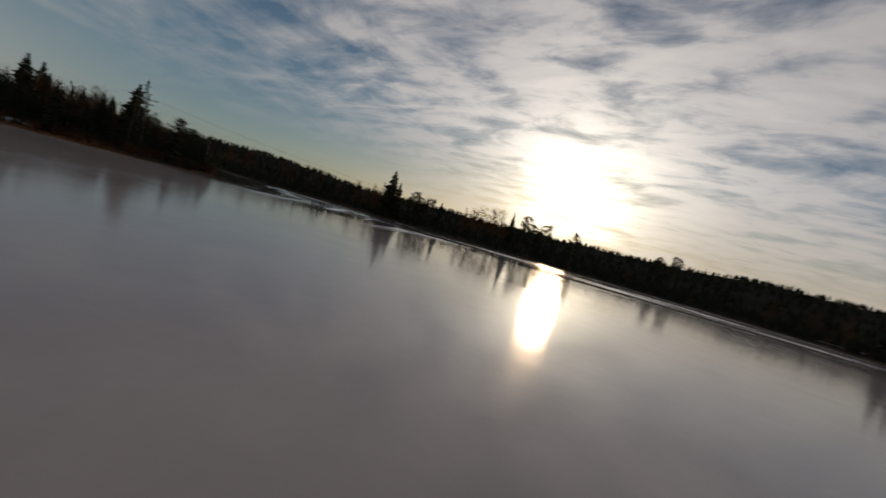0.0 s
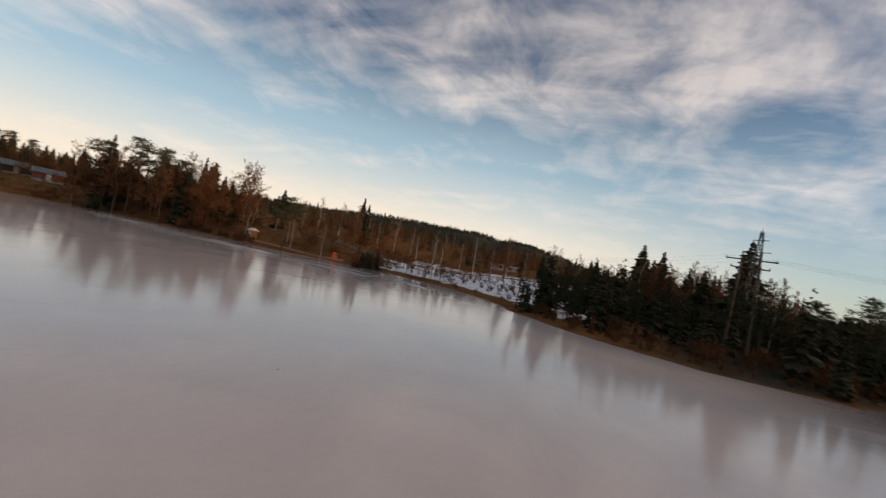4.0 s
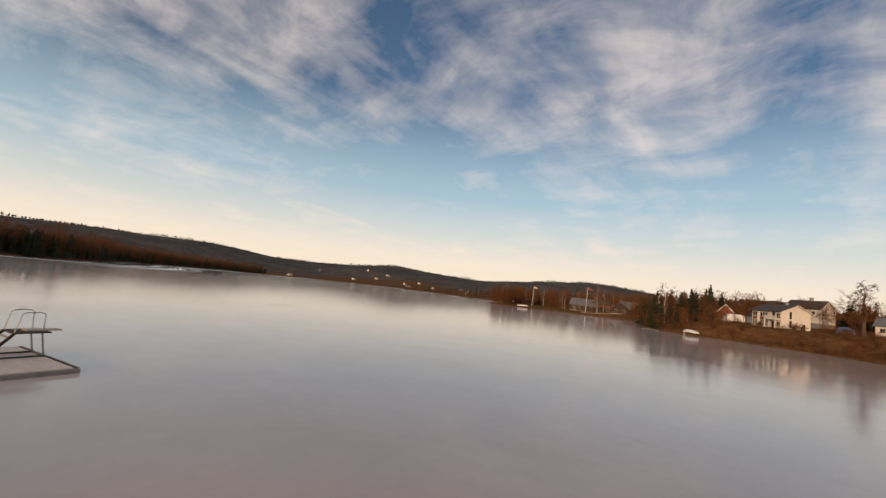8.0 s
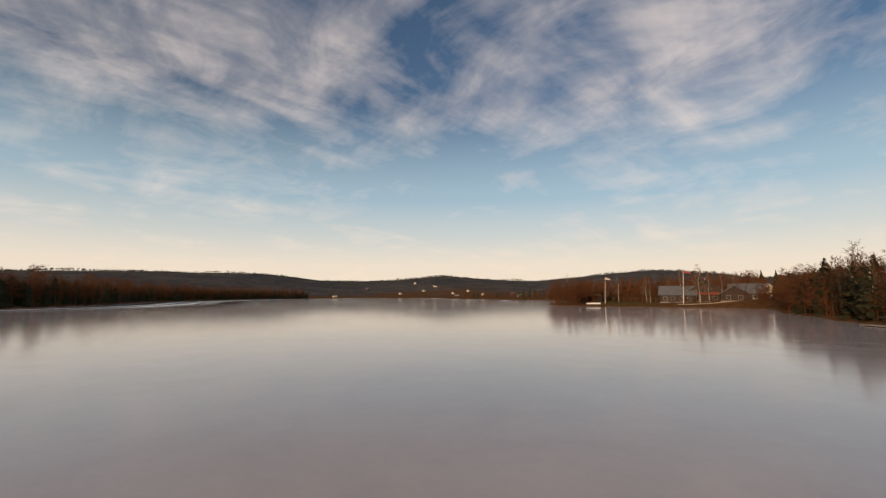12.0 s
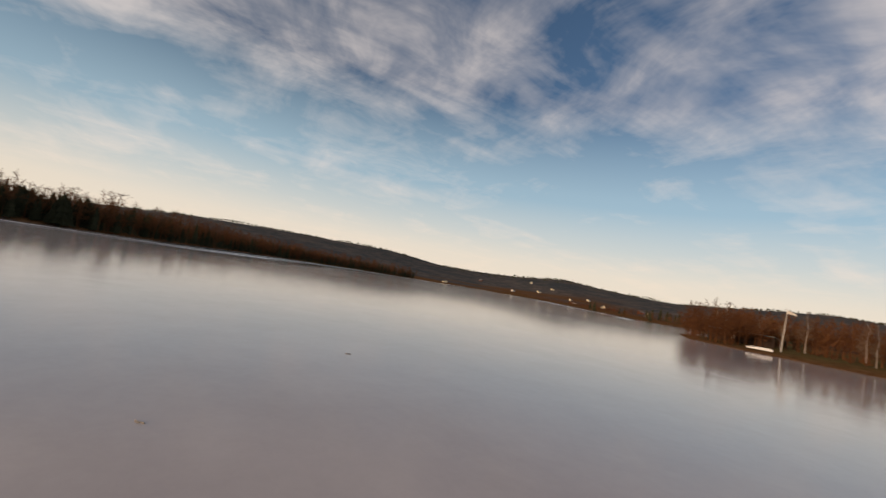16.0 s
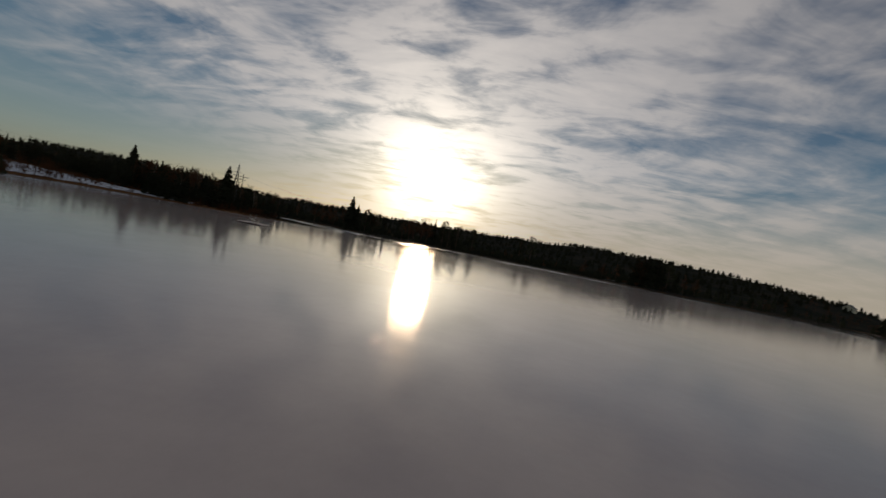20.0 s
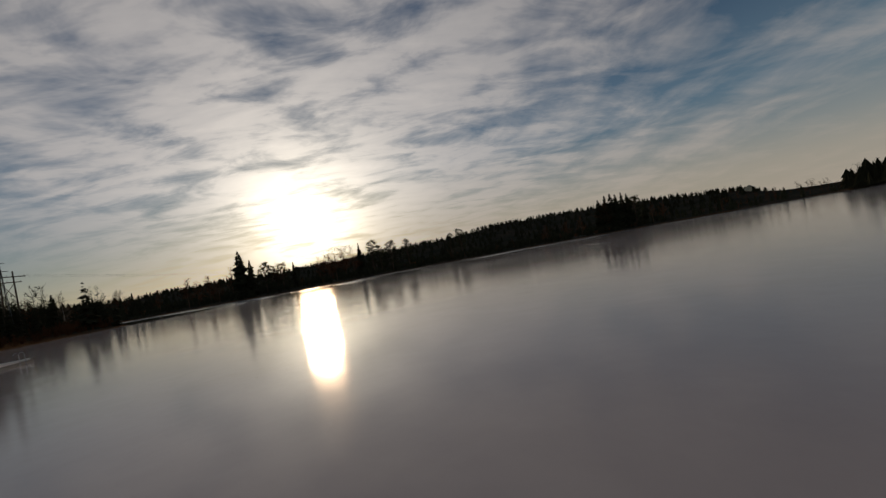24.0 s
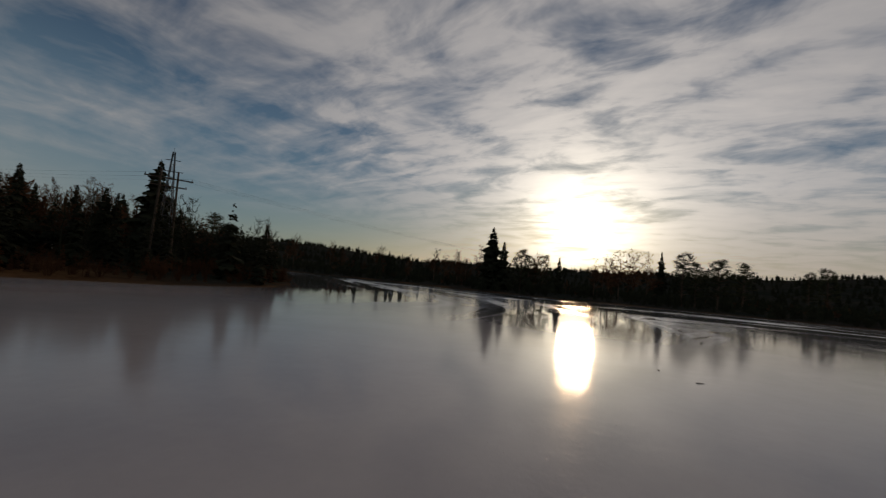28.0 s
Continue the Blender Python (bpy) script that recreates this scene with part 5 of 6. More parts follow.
for yy in (-1.02, 0.9):
    wl = Shape().tube([(0, yy, 0.32), (0, yy + 0.16, 0.32)], [0.32, 0.32], 14)
    part("wheel", wl, RUBBER, c)
part("side_window", Shape().box(-1.2, -1.015, 1.3, -0.2, -1.0, 1.9), GLASS, c)
part("side_window", Shape().box(0.3, -1.015, 1.3, 1.3, -1.0, 1.9), GLASS, c)
part("tow_bar", Shape().bar((-2.1, 0, 0.6), (-3.2, 0, 0.5), 0.09), DARKSTEEL, c)
h = house("red_shed", "rust-red wooden shed with a dark roof near the garage", -57.9, -176.6, 4.6, -9, 7.0, 4.6, 2.9, 5.4, REDWOOD, ROOF, 0.4)
shrink(h, 0.85)
window(h, "right", 0, 1.0, 1.0, 1.1, 3.5)
# boathouse on the shore
h = house("boathouse", "small white boathouse at the edge of the ice", *plan(-84.2, -124.2), 0.45, 62, 3.4, 3.2, 2.0, 2.75, WHITE, ROOF, 0.25, down=0.8)
shrink(h, 0.88)
for u in (-0.8, 0.9):
    window(h, "front", u, 0.8, 0.5, 0.8, 1.6)
part("door", Shape().box(-0.35, -1.64, 0.05, 0.4, -1.6, 1.9), GREYWOOD, h)
# sheds with pale roofs above the shore
h = house("shed", "grey shed with a frosted roof", -112, -134, 4.6, 70, 7, 5, 2.2, 3.6, DARKWOOD, ROOFGREY, 0.4)
part("door", Shape().box(-1.0, -2.55, 0, 0.4, -2.5, 1.95), GREYWOOD, h)
h = house("shed", "low shed with a frosted roof", -117, -121, 4.4, 60, 6, 4.5, 2.0, 3.2, REDWOOD, ROOFGREY, 0.4)
part("door", Shape().box(-0.6, -2.3, 0, 0.4, -2.25, 1.9), WHITE, h)


# hut beside the path
def small_hut(x, y, z, turn):
    ob = thing("hut", "small red and white hut on posts by the shore path", "hut", (x, y, z), turn)
    part("body", Shape().box(-0.75, -0.65, 0.35, 0.75, 0.65, 1.75), REDWOOD, ob, "rust-red boarded walls")
    for px in (-0.76, 0.68):
        part("corner_board", Shape().box(px, -0.67, 0.35, px + 0.08, -0.65, 1.75), WHITE, ob)
    s = Shape()
    for sy in (-1, 1):
        s.add([(sx * 0.95, yy, zz) for sx in (-1, 1) for yy, zz in ((sy * 0.95, 1.62), (0, 2.25), (0, 2.33), (sy * 0.97, 1.7))],
              [(0, 1, 2, 3), (7, 6, 5, 4), (0, 4, 5, 1), (1, 5, 6, 2), (2, 6, 7, 3), (3, 7, 4, 0)])
    s.add([(sx * 0.74, yy, zz) for sx in (-1, 1) for yy, zz in ((-0.65, 1.75), (0.65, 1.75), (0, 2.2))], [(0, 2, 1), (3, 4, 5)])
    part("roof", s, WHITE, ob, "white-painted gable roof")
    part("hatch", Shape().box(-0.4, -0.68, 0.8, 0.4, -0.65, 1.45), WHITE, ob)
    for px in (-0.65, 0.65):
        for py in (-0.55, 0.55):
            part("post", Shape().box(px - 0.06, py - 0.06, -0.4, px + 0.06, py + 0.06, 0.36), GREYWOOD, ob)


hx, hy = plan(-95.5, -60.5)
small_hut(hx, hy, ground_z(hx, hy) + 0.2, 60)

# ---- cabins on the long headland ----
EYE = Vector((-20.3, -77.4))


def bearing(az, dist):
    return EYE.x + dist * math.cos(radians(az)), EYE.y + dist * math.sin(radians(az))


def cabin(label, az, dist, normal, length, depth, eave, peak, roof=ROOFGREY, wall=DARKWOOD, chimney=None, panes=(), gable_panes=(), lift=0.0):
    frames = GREYWOOD if wall is DARKWOOD else WHITE
    x, y = bearing(az, dist)
    ob = house("cabin", label, x, y, ground_z(x, y) + lift, normal, length, depth, eave, peak, wall, roof, 0.6, chimney, roof_label="grey sheet roof")
    for u, z, w, hh in panes:
        window(ob, "front", u, z, w, hh, depth / 2, frames)
    for u, z, w, hh in gable_panes:
        window(ob, "right", u, z, w, hh, length / 2, frames)
    return ob


cabin("dark wooden cabin with a wide porch", -80.9, 232, 92, 12, 8, 3.0, 6.2, panes=[(-4, 0.9, 1.2, 1.2), (-1.5, 0.9, 1.2, 1.2), (1.5, 0.9, 1.2, 1.2), (4, 0.9, 1.2, 1.2)])
m = cabin("tall dark cabin with red-brown balcony", -84.0, 236, 8, 10, 10.5, 4.4, 8.2, chimney=2.0, gable_panes=[(-2.6, 0.9, 1.3, 1.3), (2.6, 0.9, 1.3, 1.3), (-1.0, 3.6, 0.9, 1.5), (1.0, 3.6, 0.9, 1.5)])
part("balcony", Shape().box(5.0, -4.2, 2.7, 6.4, 4.2, 2.85).box(6.3, -4.2, 2.85, 6.4, 4.2, 3.7), REDWOOD, m, "red-brown boarded balcony")
cabin("dark cabin with a low gable", -86.9, 224, 6, 9, 8, 2.7, 5.4, gable_panes=[(-1.8, 0.8, 1.2, 1.2), (1.8, 0.8, 1.2, 1.2)])
cabin("dark barn with a broad grey roof", -88.6, 238, 90, 11, 9, 3.0, 6.6, panes=[(-3, 0.9, 1.2, 1.2), (2.5, 0.9, 1.2, 1.2)])
cabin("cream wooden house behind the cabins", -92.4, 292, 20, 9, 8, 4.2, 7.0, ROOFGREY, CREAM, 0.5, gable_panes=[(-1.8, 0.9, 1.1, 1.3), (1.8, 0.9, 1.1, 1.3), (0, 3.6, 1.0, 1.2)], lift=1.0)
cabin("cream wooden house behind the cabins", -94.4, 286, 88, 8, 7, 3.4, 6.0, ROOFGREY, CREAM, panes=[(-2, 0.9, 1.1, 1.3), (1.5, 0.9, 1.1, 1.3)], lift=1.0)
x, y = bearing(-69.4, 222)
c = thing("boat_shelter", "open dark shelter with a flat pale roof", "shelter", (x, y, ground_z(x, y)), 14)
part("roof", Shape().box(-8, -2.2, 3.3, 8, 2.2, 3.55), ROOFGREY, c)
for k in range(6):
    for yy in (-2.0, 2.0):
        part("post", Shape().box(-7.6 + k * 3.0, yy - 0.09, -0.5, -7.42 + k * 3.0, yy + 0.09, 3.3), DARKWOOD, c)
part("back_wall", Shape().box(-7.9, -2.1, 0, 7.9, -2.0, 3.3), DARKWOOD, c)
part("notice_board", Shape().box(1.0, 2.05, 1.2, 2.0, 2.12, 2.2), WHITE, c, "white board on a post")


def flagpole(x, y, tall, label, flag_mat, spread=1.0):
    ob = thing("flagpole", label, "flagpole", (x, y, ground_z(x, y)), 20)
    ob.matrix_basis = ob.matrix_basis @ Matrix.Rotation(radians(-2.5), 4, "Y")
    part("pole", Shape().tube([(0, 0, -0.3), (0, 0, tall)], [0.13, 0.06], 10), WHITE, ob)
    part("knob", Shape().tube([(0, 0, tall), (0, 0, tall + 0.08), (0, 0, tall + 0.18)], [0.06, 0.13, 0.04], 10), STEEL, ob)
    part("halyard", Shape().tube([(0.2, 0, 1.2), (0.1, 0, tall - 0.1)], [0.012, 0.012], 3), GREYWOOD, ob)
    s, n = Shape(), 9
    top = [(-0.1 - spread * 2.4 * k / n, 0.12 * math.sin(k * 1.3), tall - 0.2 - 0.5 * k / n - 0.25 * (k / n) ** 2) for k in range(n + 1)]
    for dy in (0, 0.015):
        v = [(x0, y0 + dy, z0) for x0, y0, z0 in top] + [(x0, y0 + dy, z0 - 0.9 + 0.55 * k / n) for k, (x0, y0, z0) in enumerate(top)]
        s.add(v, [(k, k + 1, k + n + 2, k + n + 1) for k in range(n)])
    part("pennant", s, flag_mat, ob, "hanging red pennant" if flag_mat is REDCLOTH else "pale pennant")
    return ob


x, y = bearing(-81.2, 216)
flagpole(x, y, 12.6, "tall white flagpole with a red pennant", REDCLOTH)
x, y = bearing(-71.5, 219)
flagpole(x, y, 11.2, "white flagpole with a pale pennant", WHITE, 0.8)


def upturned_boat(x, y, z, turn, length, label, name="rowing_boat"):
    ob = thing(name, label, "boat", (x, y, z), turn)
    s, n, m = Shape(), 12, 8
    rows = []
    for i in range(n + 1):
        t = i / n
        w = 0.82 * (1 - abs(2 * t - 0.85) ** 2.6 * 0.75) if t > 0.05 else 0.62
        w = max(w, 0.06)
        hh = 0.62 * (0.6 + 0.4 * math.sin(math.pi * min(1, t + 0.15)))
        rows.append([(length * (t - 0.5), w * math.cos(math.pi * j / m), 0.12 + hh * math.sin(math.pi * j / m) ** 0.8) for j in range(m + 1)])
    v = [p for r in rows for p in r]
    s.add(v, [(i * (m + 1) + j, i * (m + 1) + j + 1, (i + 1) * (m + 1) + j + 1, (i + 1) * (m + 1) + j) for i in range(n) for j in range(m)])
    s.add(rows[0], [tuple(range(m + 1))]).add(rows[-1], [tuple(range(m, -1, -1))])
    part("hull", s, BOATWHITE, ob)
    part("keel", Shape().bar((-length * 0.45, 0, 0.74), (length * 0.4, 0, 0.76), 0.06), BOATWHITE, ob)
    part("gunwale", Shape().bar((-length * 0.48, 0.8, 0.13), (length * 0.3, 0.82, 0.13), 0.07).bar((-length * 0.48, -0.8, 0.13), (length * 0.3, -0.82, 0.13), 0.07), GREYWOOD, ob)
    for k in (-0.3, 0.3):
        part("trestle", Shape().bar((length * k, -0.9, 0.05), (length * k, 0.9, 0.05), 0.12), GREYWOOD, ob)
    return ob


bx, by = plan(-52.4, -153.5)
upturned_boat(bx, by, ground_z(bx, by) + 0.1, 120, 5.2, "upturned white rowing boat on the grass")
x, y = bearing(-69.6, 206)
upturned_boat(x, y, max(ground_z(x, y), 0.02) + 0.1, 14, 5.5, "upturned white boat by the shelter")
x, y = bearing(-63.4, 246)
j = thing("jetty", "low dark jetty frozen into the ice", "jetty", (x, y, 0), 20)
for k in range(14):
    part("plank", Shape().box(-4.9 + k * 0.7, -0.8, 0.34, -4.25 + k * 0.7, 0.8, 0.40), GREYWOOD, j)
for k in (-4.4, 0, 4.4):
    for yy in (-0.7, 0.7):
        part("post", Shape().tube([(k, yy, -0.5), (k, yy, 0.34)], [0.09, 0.09], 7), DARKWOOD, j)

# broken jetty and driftwood below the white house
j = thing("jetty", "sagging plank jetty at the edge of the ice", "jetty", (-50.4, -146.6, 0), 118)
for k in range(5):
    part("plank", Shape().box(-3.2, -0.75 + k * 0.32, 0.10 + 0.01 * (k % 2), 3.3, -0.46 + k * 0.32, 0.16 + 0.01 * (k % 2)), GREYWOOD, j)
for k in (-2.6, 0, 2.6):
    part("crossbeam", Shape().box(k - 0.1, -0.85, 0.01, k + 0.1, 0.95, 0.10), DARKWOOD, j)
for i, (x, y, a, ln) in enumerate(((-48.6, -157.2, 35, 3.6), (-49.6, -156.0, 20, 4.2), (-51.2, -154.8, 60, 2.8), (-47.4, -158.6, 15, 2.6))):
    z = ground_z(x, y)
    lg = thing("log", "bleached driftwood log on the shore", "log", (x, y, z + 0.1), a, group="driftwood")
    part("stem", Shape().tube([(-ln / 2, 0, 0), (0, 0.08, 0.05), (ln / 2, 0, 0.02)], [0.1, 0.12, 0.07], 8), GREYWOOD, lg)
p = thing("mooring_post", "weathered mooring post on the bank", "post", (-57.8, -137.4, ground_z(-57.8, -137.4)), 0)
part("post", Shape().tube([(0, 0, -0.4), (0.03, 0, 1.6)], [0.14, 0.12], 9), GREYWOOD, p)
for i in range(10):
    t = i / 9
    x, y = -50.5 - 9 * t, -158.5 + 6 * t
    z = ground_z(x, y)
    fp = thing("handrail_post", "thin pale handrail post on the garden path", "post", (x, y, z), 20, group="garden handrail")
    part("post", Shape().box(-0.03, -0.03, -0.2, 0.03, 0.03, 0.8), WHITE, fp)
    part("rail", Shape().bar((-0.05, 0, 0.78), (-1.1, 0.35, 0.84), 0.05), WHITE, fp)

# ---- bathing raft frozen into the ice ----
RAFT = thing("bathing_raft", "wooden bathing raft with white edge, frozen in the ice", "raft", (-32.6, -38.0, 0), 2.4)
RAFT.matrix_basis = pose(-32.6, -38.0, 0, 0, 0, 2.4) @ Matrix.Scale(1.03, 4)
# local x runs along the white edge, local -y towards the tower
DECK = surface("frosted_deck_boards", (0.50, 0.43, 0.395), (0.58, 0.505, 0.465), 2.0, 0.6, 0.3, spread=0.12)
for k in range(30):
    part("plank", Shape().box(0.02, -0.02 - (k + 1) * 0.17, 0.125, 4.58, -0.02 - k * 0.17 - 0.010, 0.16), DECK, RAFT)
for k in range(4):
    part("joist", Shape().box(0.15 + k * 1.38, -5.1, 0.02, 0.33 + k * 1.38, -0.05, 0.125), DARKWOOD, RAFT)
part("white_edge", Shape().tube([(-0.02, 0.06, 0.12), (4.62, 0.06, 0.12)], [0.115, 0.115], 12), WHITE, RAFT, "white-painted round edge beam")
# dark strip at ice level in place of the beam's shadow
part("edge_shadow_board", Shape().box(-0.05, 0.0, -0.02, 4.65, 0.12, 0.02), DARKWOOD, RAFT, "dark strip standing in for the shadow under the edge beam")
part("dark_edge", Shape().box(-0.11, -5.25, -0.02, -0.03, 0.0, 0.15), GREYWOOD, RAFT)
part("dark_edge", Shape().box(4.63, -5.25, -0.02, 4.71, 0.0, 0.15), GREYWOOD, RAFT)
part("dark_edge", Shape().box(-0.03, -5.25, -0.02, 4.63, -5.15, 0.17), DARKWOOD, RAFT)
for xx in (-0.04, 4.64):
    part("end_cap", Shape().tube([(xx - 0.03, 0.06, 0.12), (xx + 0.03, 0.06, 0.12)], [0.125, 0.125], 12), GREYWOOD, RAFT)
for xx in (0.9, 3.7):
    part("float", Shape().tube([(xx, -0.2, -0.02), (xx, -5.0, -0.02)], [0.12, 0.12], 12), RUBBER, RAFT)
for yy in (-0.75, -1.25):
    part("ladder_rail", Shape().tube([(4.78, yy, -0.1), (4.76, yy, 0.55), (4.70, yy, 0.66), (4.58, yy, 0.67), (4.52, yy, 0.58)], [0.02] * 5, 7), STEEL, RAFT)
tower = part("diving_tower", Shape().bar((2.35, -3.55, 0.19), (2.35, -5.1, 0.19), 0.05), DARKSTEEL, RAFT, "steel diving tower")
part("base_bar", Shape().bar((3.3, -3.55, 0.19), (3.3, -5.1, 0.19), 0.05), DARKSTEEL, tower)
part("base_bar", Shape().bar((2.35, -5.1, 0.19), (3.3, -5.1, 0.19), 0.05), DARKSTEEL, tower)
for xx in (2.35, 3.3):
    part("leg", Shape().bar((xx, -5.1, 0.2), (xx, -4.95, 1.0), 0.045), STEEL, tower)
    part("stringer", Shape().bar((xx, -3.5, 0.17), (xx, -4.2, 1.0), 0.05, 0.09), DARKWOOD, tower)
    part("handrail", Shape().tube([(xx, -4.2, 1.0), (xx, -4.32, 1.68), (xx, -4.42, 1.74), (xx, -4.85, 1.74), (xx, -4.95, 1.68), (xx, -4.98, 1.02)], [0.017] * 6, 6), STEEL, tower)
for k in range(4):
    t = (k + 0.7) / 4.4
    part("step", Shape().bar((2.36, -3.5 - 0.7 * t, 0.17 + 0.83 * t), (3.29, -3.5 - 0.7 * t, 0.17 + 0.83 * t), 0.12, 0.03), GREYWOOD, tower)
for k in range(6):
    part("platform_board", Shape().box(2.3 + k * 0.175, -5.2, 1.0, 2.465 + k * 0.175, -4.15, 1.045), DARKWOOD, tower)
part("diving_board", Shape().box(2.6, -5.6, 1.045, 3.05, -4.6, 1.08), GREYWOOD, tower)

# ---- power line ----
PX, PY = plan(-64.0, 24.5)
pole = thing("power_pole", "wooden twin-pole power pylon with cross-arms", "power pole", (PX, PY, ground_z(PX, PY)), 55)
for xx in (-0.9, 0.9):
    part("pole", Shape().tube([(xx * 1.3, 0, -0.5), (xx, 0, 12.3)], [0.17, 0.11], 9), POLEWOOD, pole)
for k, (zz, ln) in enumerate(((11.3, 5.2), (10.3, 4.0))):
    part("cross_arm", Shape().box(-ln / 2, -0.09, zz - 0.07, ln / 2, 0.09, zz + 0.07), POLEWOOD, pole)
    for xx in (-ln / 2 + 0.1, 0, ln / 2 - 0.1):
        part("insulator", Shape().tube([(xx, 0, zz + 0.07), (xx, 0, zz + 0.12), (xx, 0, zz + 0.2), (xx, 0, zz + 0.3)], [0.03, 0.07, 0.05, 0.02], 8), DARKSTEEL, pole)
part("brace", Shape().bar((-0.95, 0, 7.4), (0.9, 0, 10.1), 0.08).bar((0.95, 0.02, 7.4), (-0.9, 0.02, 10.1), 0.08), POLEWOOD, pole)
LX, LY = plan(-66.0, 26.2)
mast = thing("lattice_mast", "slender steel lattice power mast", "power mast", (LX, LY, ground_z(LX, LY)), 40)
H = 15.2


def half(z):
    return 0.95 - 0.83 * (z / H)


for sx in (-1, 1):
    for sy in (-1, 1):
        part("leg", Shape().bar((sx * half(0), sy * half(0), -0.3), (sx * half(H), sy * half(H), H), 0.08), DARKSTEEL, mast)
for k in range(9):
    z0, z1 = H * k / 9, H * (k + 1) / 9
    s, a, b = Shape(), half(z0), half(z1)
    for (p, q) in (((-a, -a), (b, -b)), ((a, -a), (b, b)), ((a, a), (-b, b)), ((-a, a), (-b, -b))):
        s.bar((*p, z0), (*q, z1), 0.045)
        s.bar((p[0] * b / a, p[1] * b / a, z1), (q[0], q[1], z1), 0.04)
    part("lattice", s, DARKSTEEL, mast)
part("cross_arm", Shape().bar((-1.3, 0, 12.6), (1.3, 0, 12.6), 0.09), DARKSTEEL, mast)
part("cross_arm", Shape().bar((-0.9, 0, 14.1), (0.9, 0, 14.1), 0.08), DARKSTEEL, mast)
part("peak_rod", Shape().tube([(0, 0, H), (0, 0, H + 0.6)], [0.03, 0.015], 5), DARKSTEEL, mast)


def wire(a, b, sag, n=18):
    pts = []
    for k in range(n + 1):
        t = k / n
        p = Vector(a).lerp(Vector(b), t)
        pts.append((p.x, p.y, p.z - 4 * sag * t * (1 - t)))
    return Shape().tube(pts, [0.008] * len(pts), 3, False)


ux, uy = math.cos(radians(55)), math.sin(radians(55))
g0 = ground_z(PX, PY)
for k, off in enumerate((-2.4, 0.0, 2.4)):
    a = (-64.0 + ux * off, 24.5 + uy * off, g0 + 11.65)
    for far, sag in (((-170 + off, -14 + off, 14.0), 3.0), ((-8 + off, 165 + off, 12.0), 2.4)):
        w = thing("power_line", "thin dark power line over the shore", "power line", (0, 0, 0), group="power lines")
        part("wire", wire(a, far, sag), DARKSTEEL, w)
for (px, py, top) in ((-170, -14, 14.0), (*plan(-8, 165), 12.0)):
    z = ground_z(px, py)
    q = thing("power_pole", "distant wooden power pole", "power pole", (px, py, z), 55)
    part("pole", Shape().tube([(0, 0, -0.4), (0, 0, top - z + 0.2)], [0.16, 0.11], 8), POLEWOOD, q)
    part("cross_arm", Shape().box(-1.9, -0.08, top - z - 0.15, 1.9, 0.08, top - z), POLEWOOD, q)

# ---- road, car, path ----
def ribbon(name, label, pts, width, mat, lift, category):
    s = Shape()
    P = [Vector(p) for p in pts]
    rows = []
    for i, p in enumerate(P):
        d = (P[min(i + 1, len(P) - 1)] - P[max(i - 1, 0)]).normalized()
        nrm = Vector((-d.y, d.x)) * width / 2
        for q in (p - nrm, p + nrm):
            rows.append((*(float(c) for c in site(q.x, q.y)), ground_z(q.x, q.y) + lift))
    m = len(rows)
    low = [(x, y, z - 0.35) for x, y, z in rows]
    f = []
    for i in range(len(P) - 1):
        a, b, c2, d2 = 2 * i, 2 * i + 1, 2 * i + 3, 2 * i + 2
        f += [(a, d2, c2, b), (a, a + m, d2 + m, d2), (b, c2, c2 + m, b + m)]
    s.add(rows + low, f)
    me = s.mesh(name)
    me.materials.append(mat)
    return tagged(new(name, me), label, category, kind="structure")


road_pts = [(-132, -70 + 3.4 * k) if k < 8 else (-132 - 1.1 * (k - 8), -70 + 3.4 * k) for k in range(44)]
ribbon("road", "grey road behind the snowy meadow", road_pts, 6.0, ASPHALT, 0.12, "road")
ribbon("snow_bank", "ploughed snow bank along the road", [(x + 4.6, y) for x, y in road_pts[14:]], 1.4, SNOW, 0.35, "snow")
ribbon("beach", "pale strip of sand at the edge of the ice", [(-16 + 2.6 * k, -288.2 - 0.22 * k) for k in range(13)], 3.0, SAND, 0.12, "beach")
ribbon("path", "reddish trodden path above the shore", [(-104 - 1.1 * k, -44 + 2.0 * k) for k in range(12)], 2.6, CLAY, 0.25, "path")
rail = thing("guard_rail", "long pale guard rail beside the road", "guard rail", (0, 0, 0))
for k in range(24):
    z = ground_z(road_pts[16 + k][0] - 3.6, road_pts[16 + k][1])
    x, y = (float(c) for c in site(*road_pts[16 + k]))
    part("post", Shape().box(x - 3.66, y - 0.06, z - 0.2, x - 3.54, y + 0.06, z + 0.75), STEEL, rail)
    if k:
        z0 = ground_z(road_pts[15 + k][0] - 3.6, road_pts[15 + k][1])
        x0, y0 = (float(c) for c in site(*road_pts[15 + k]))
        part("beam", Shape().bar((x0 - 3.55, y0, z0 + 0.6), (x - 3.55, y, z + 0.6), 0.05, 0.28), STEEL, rail)


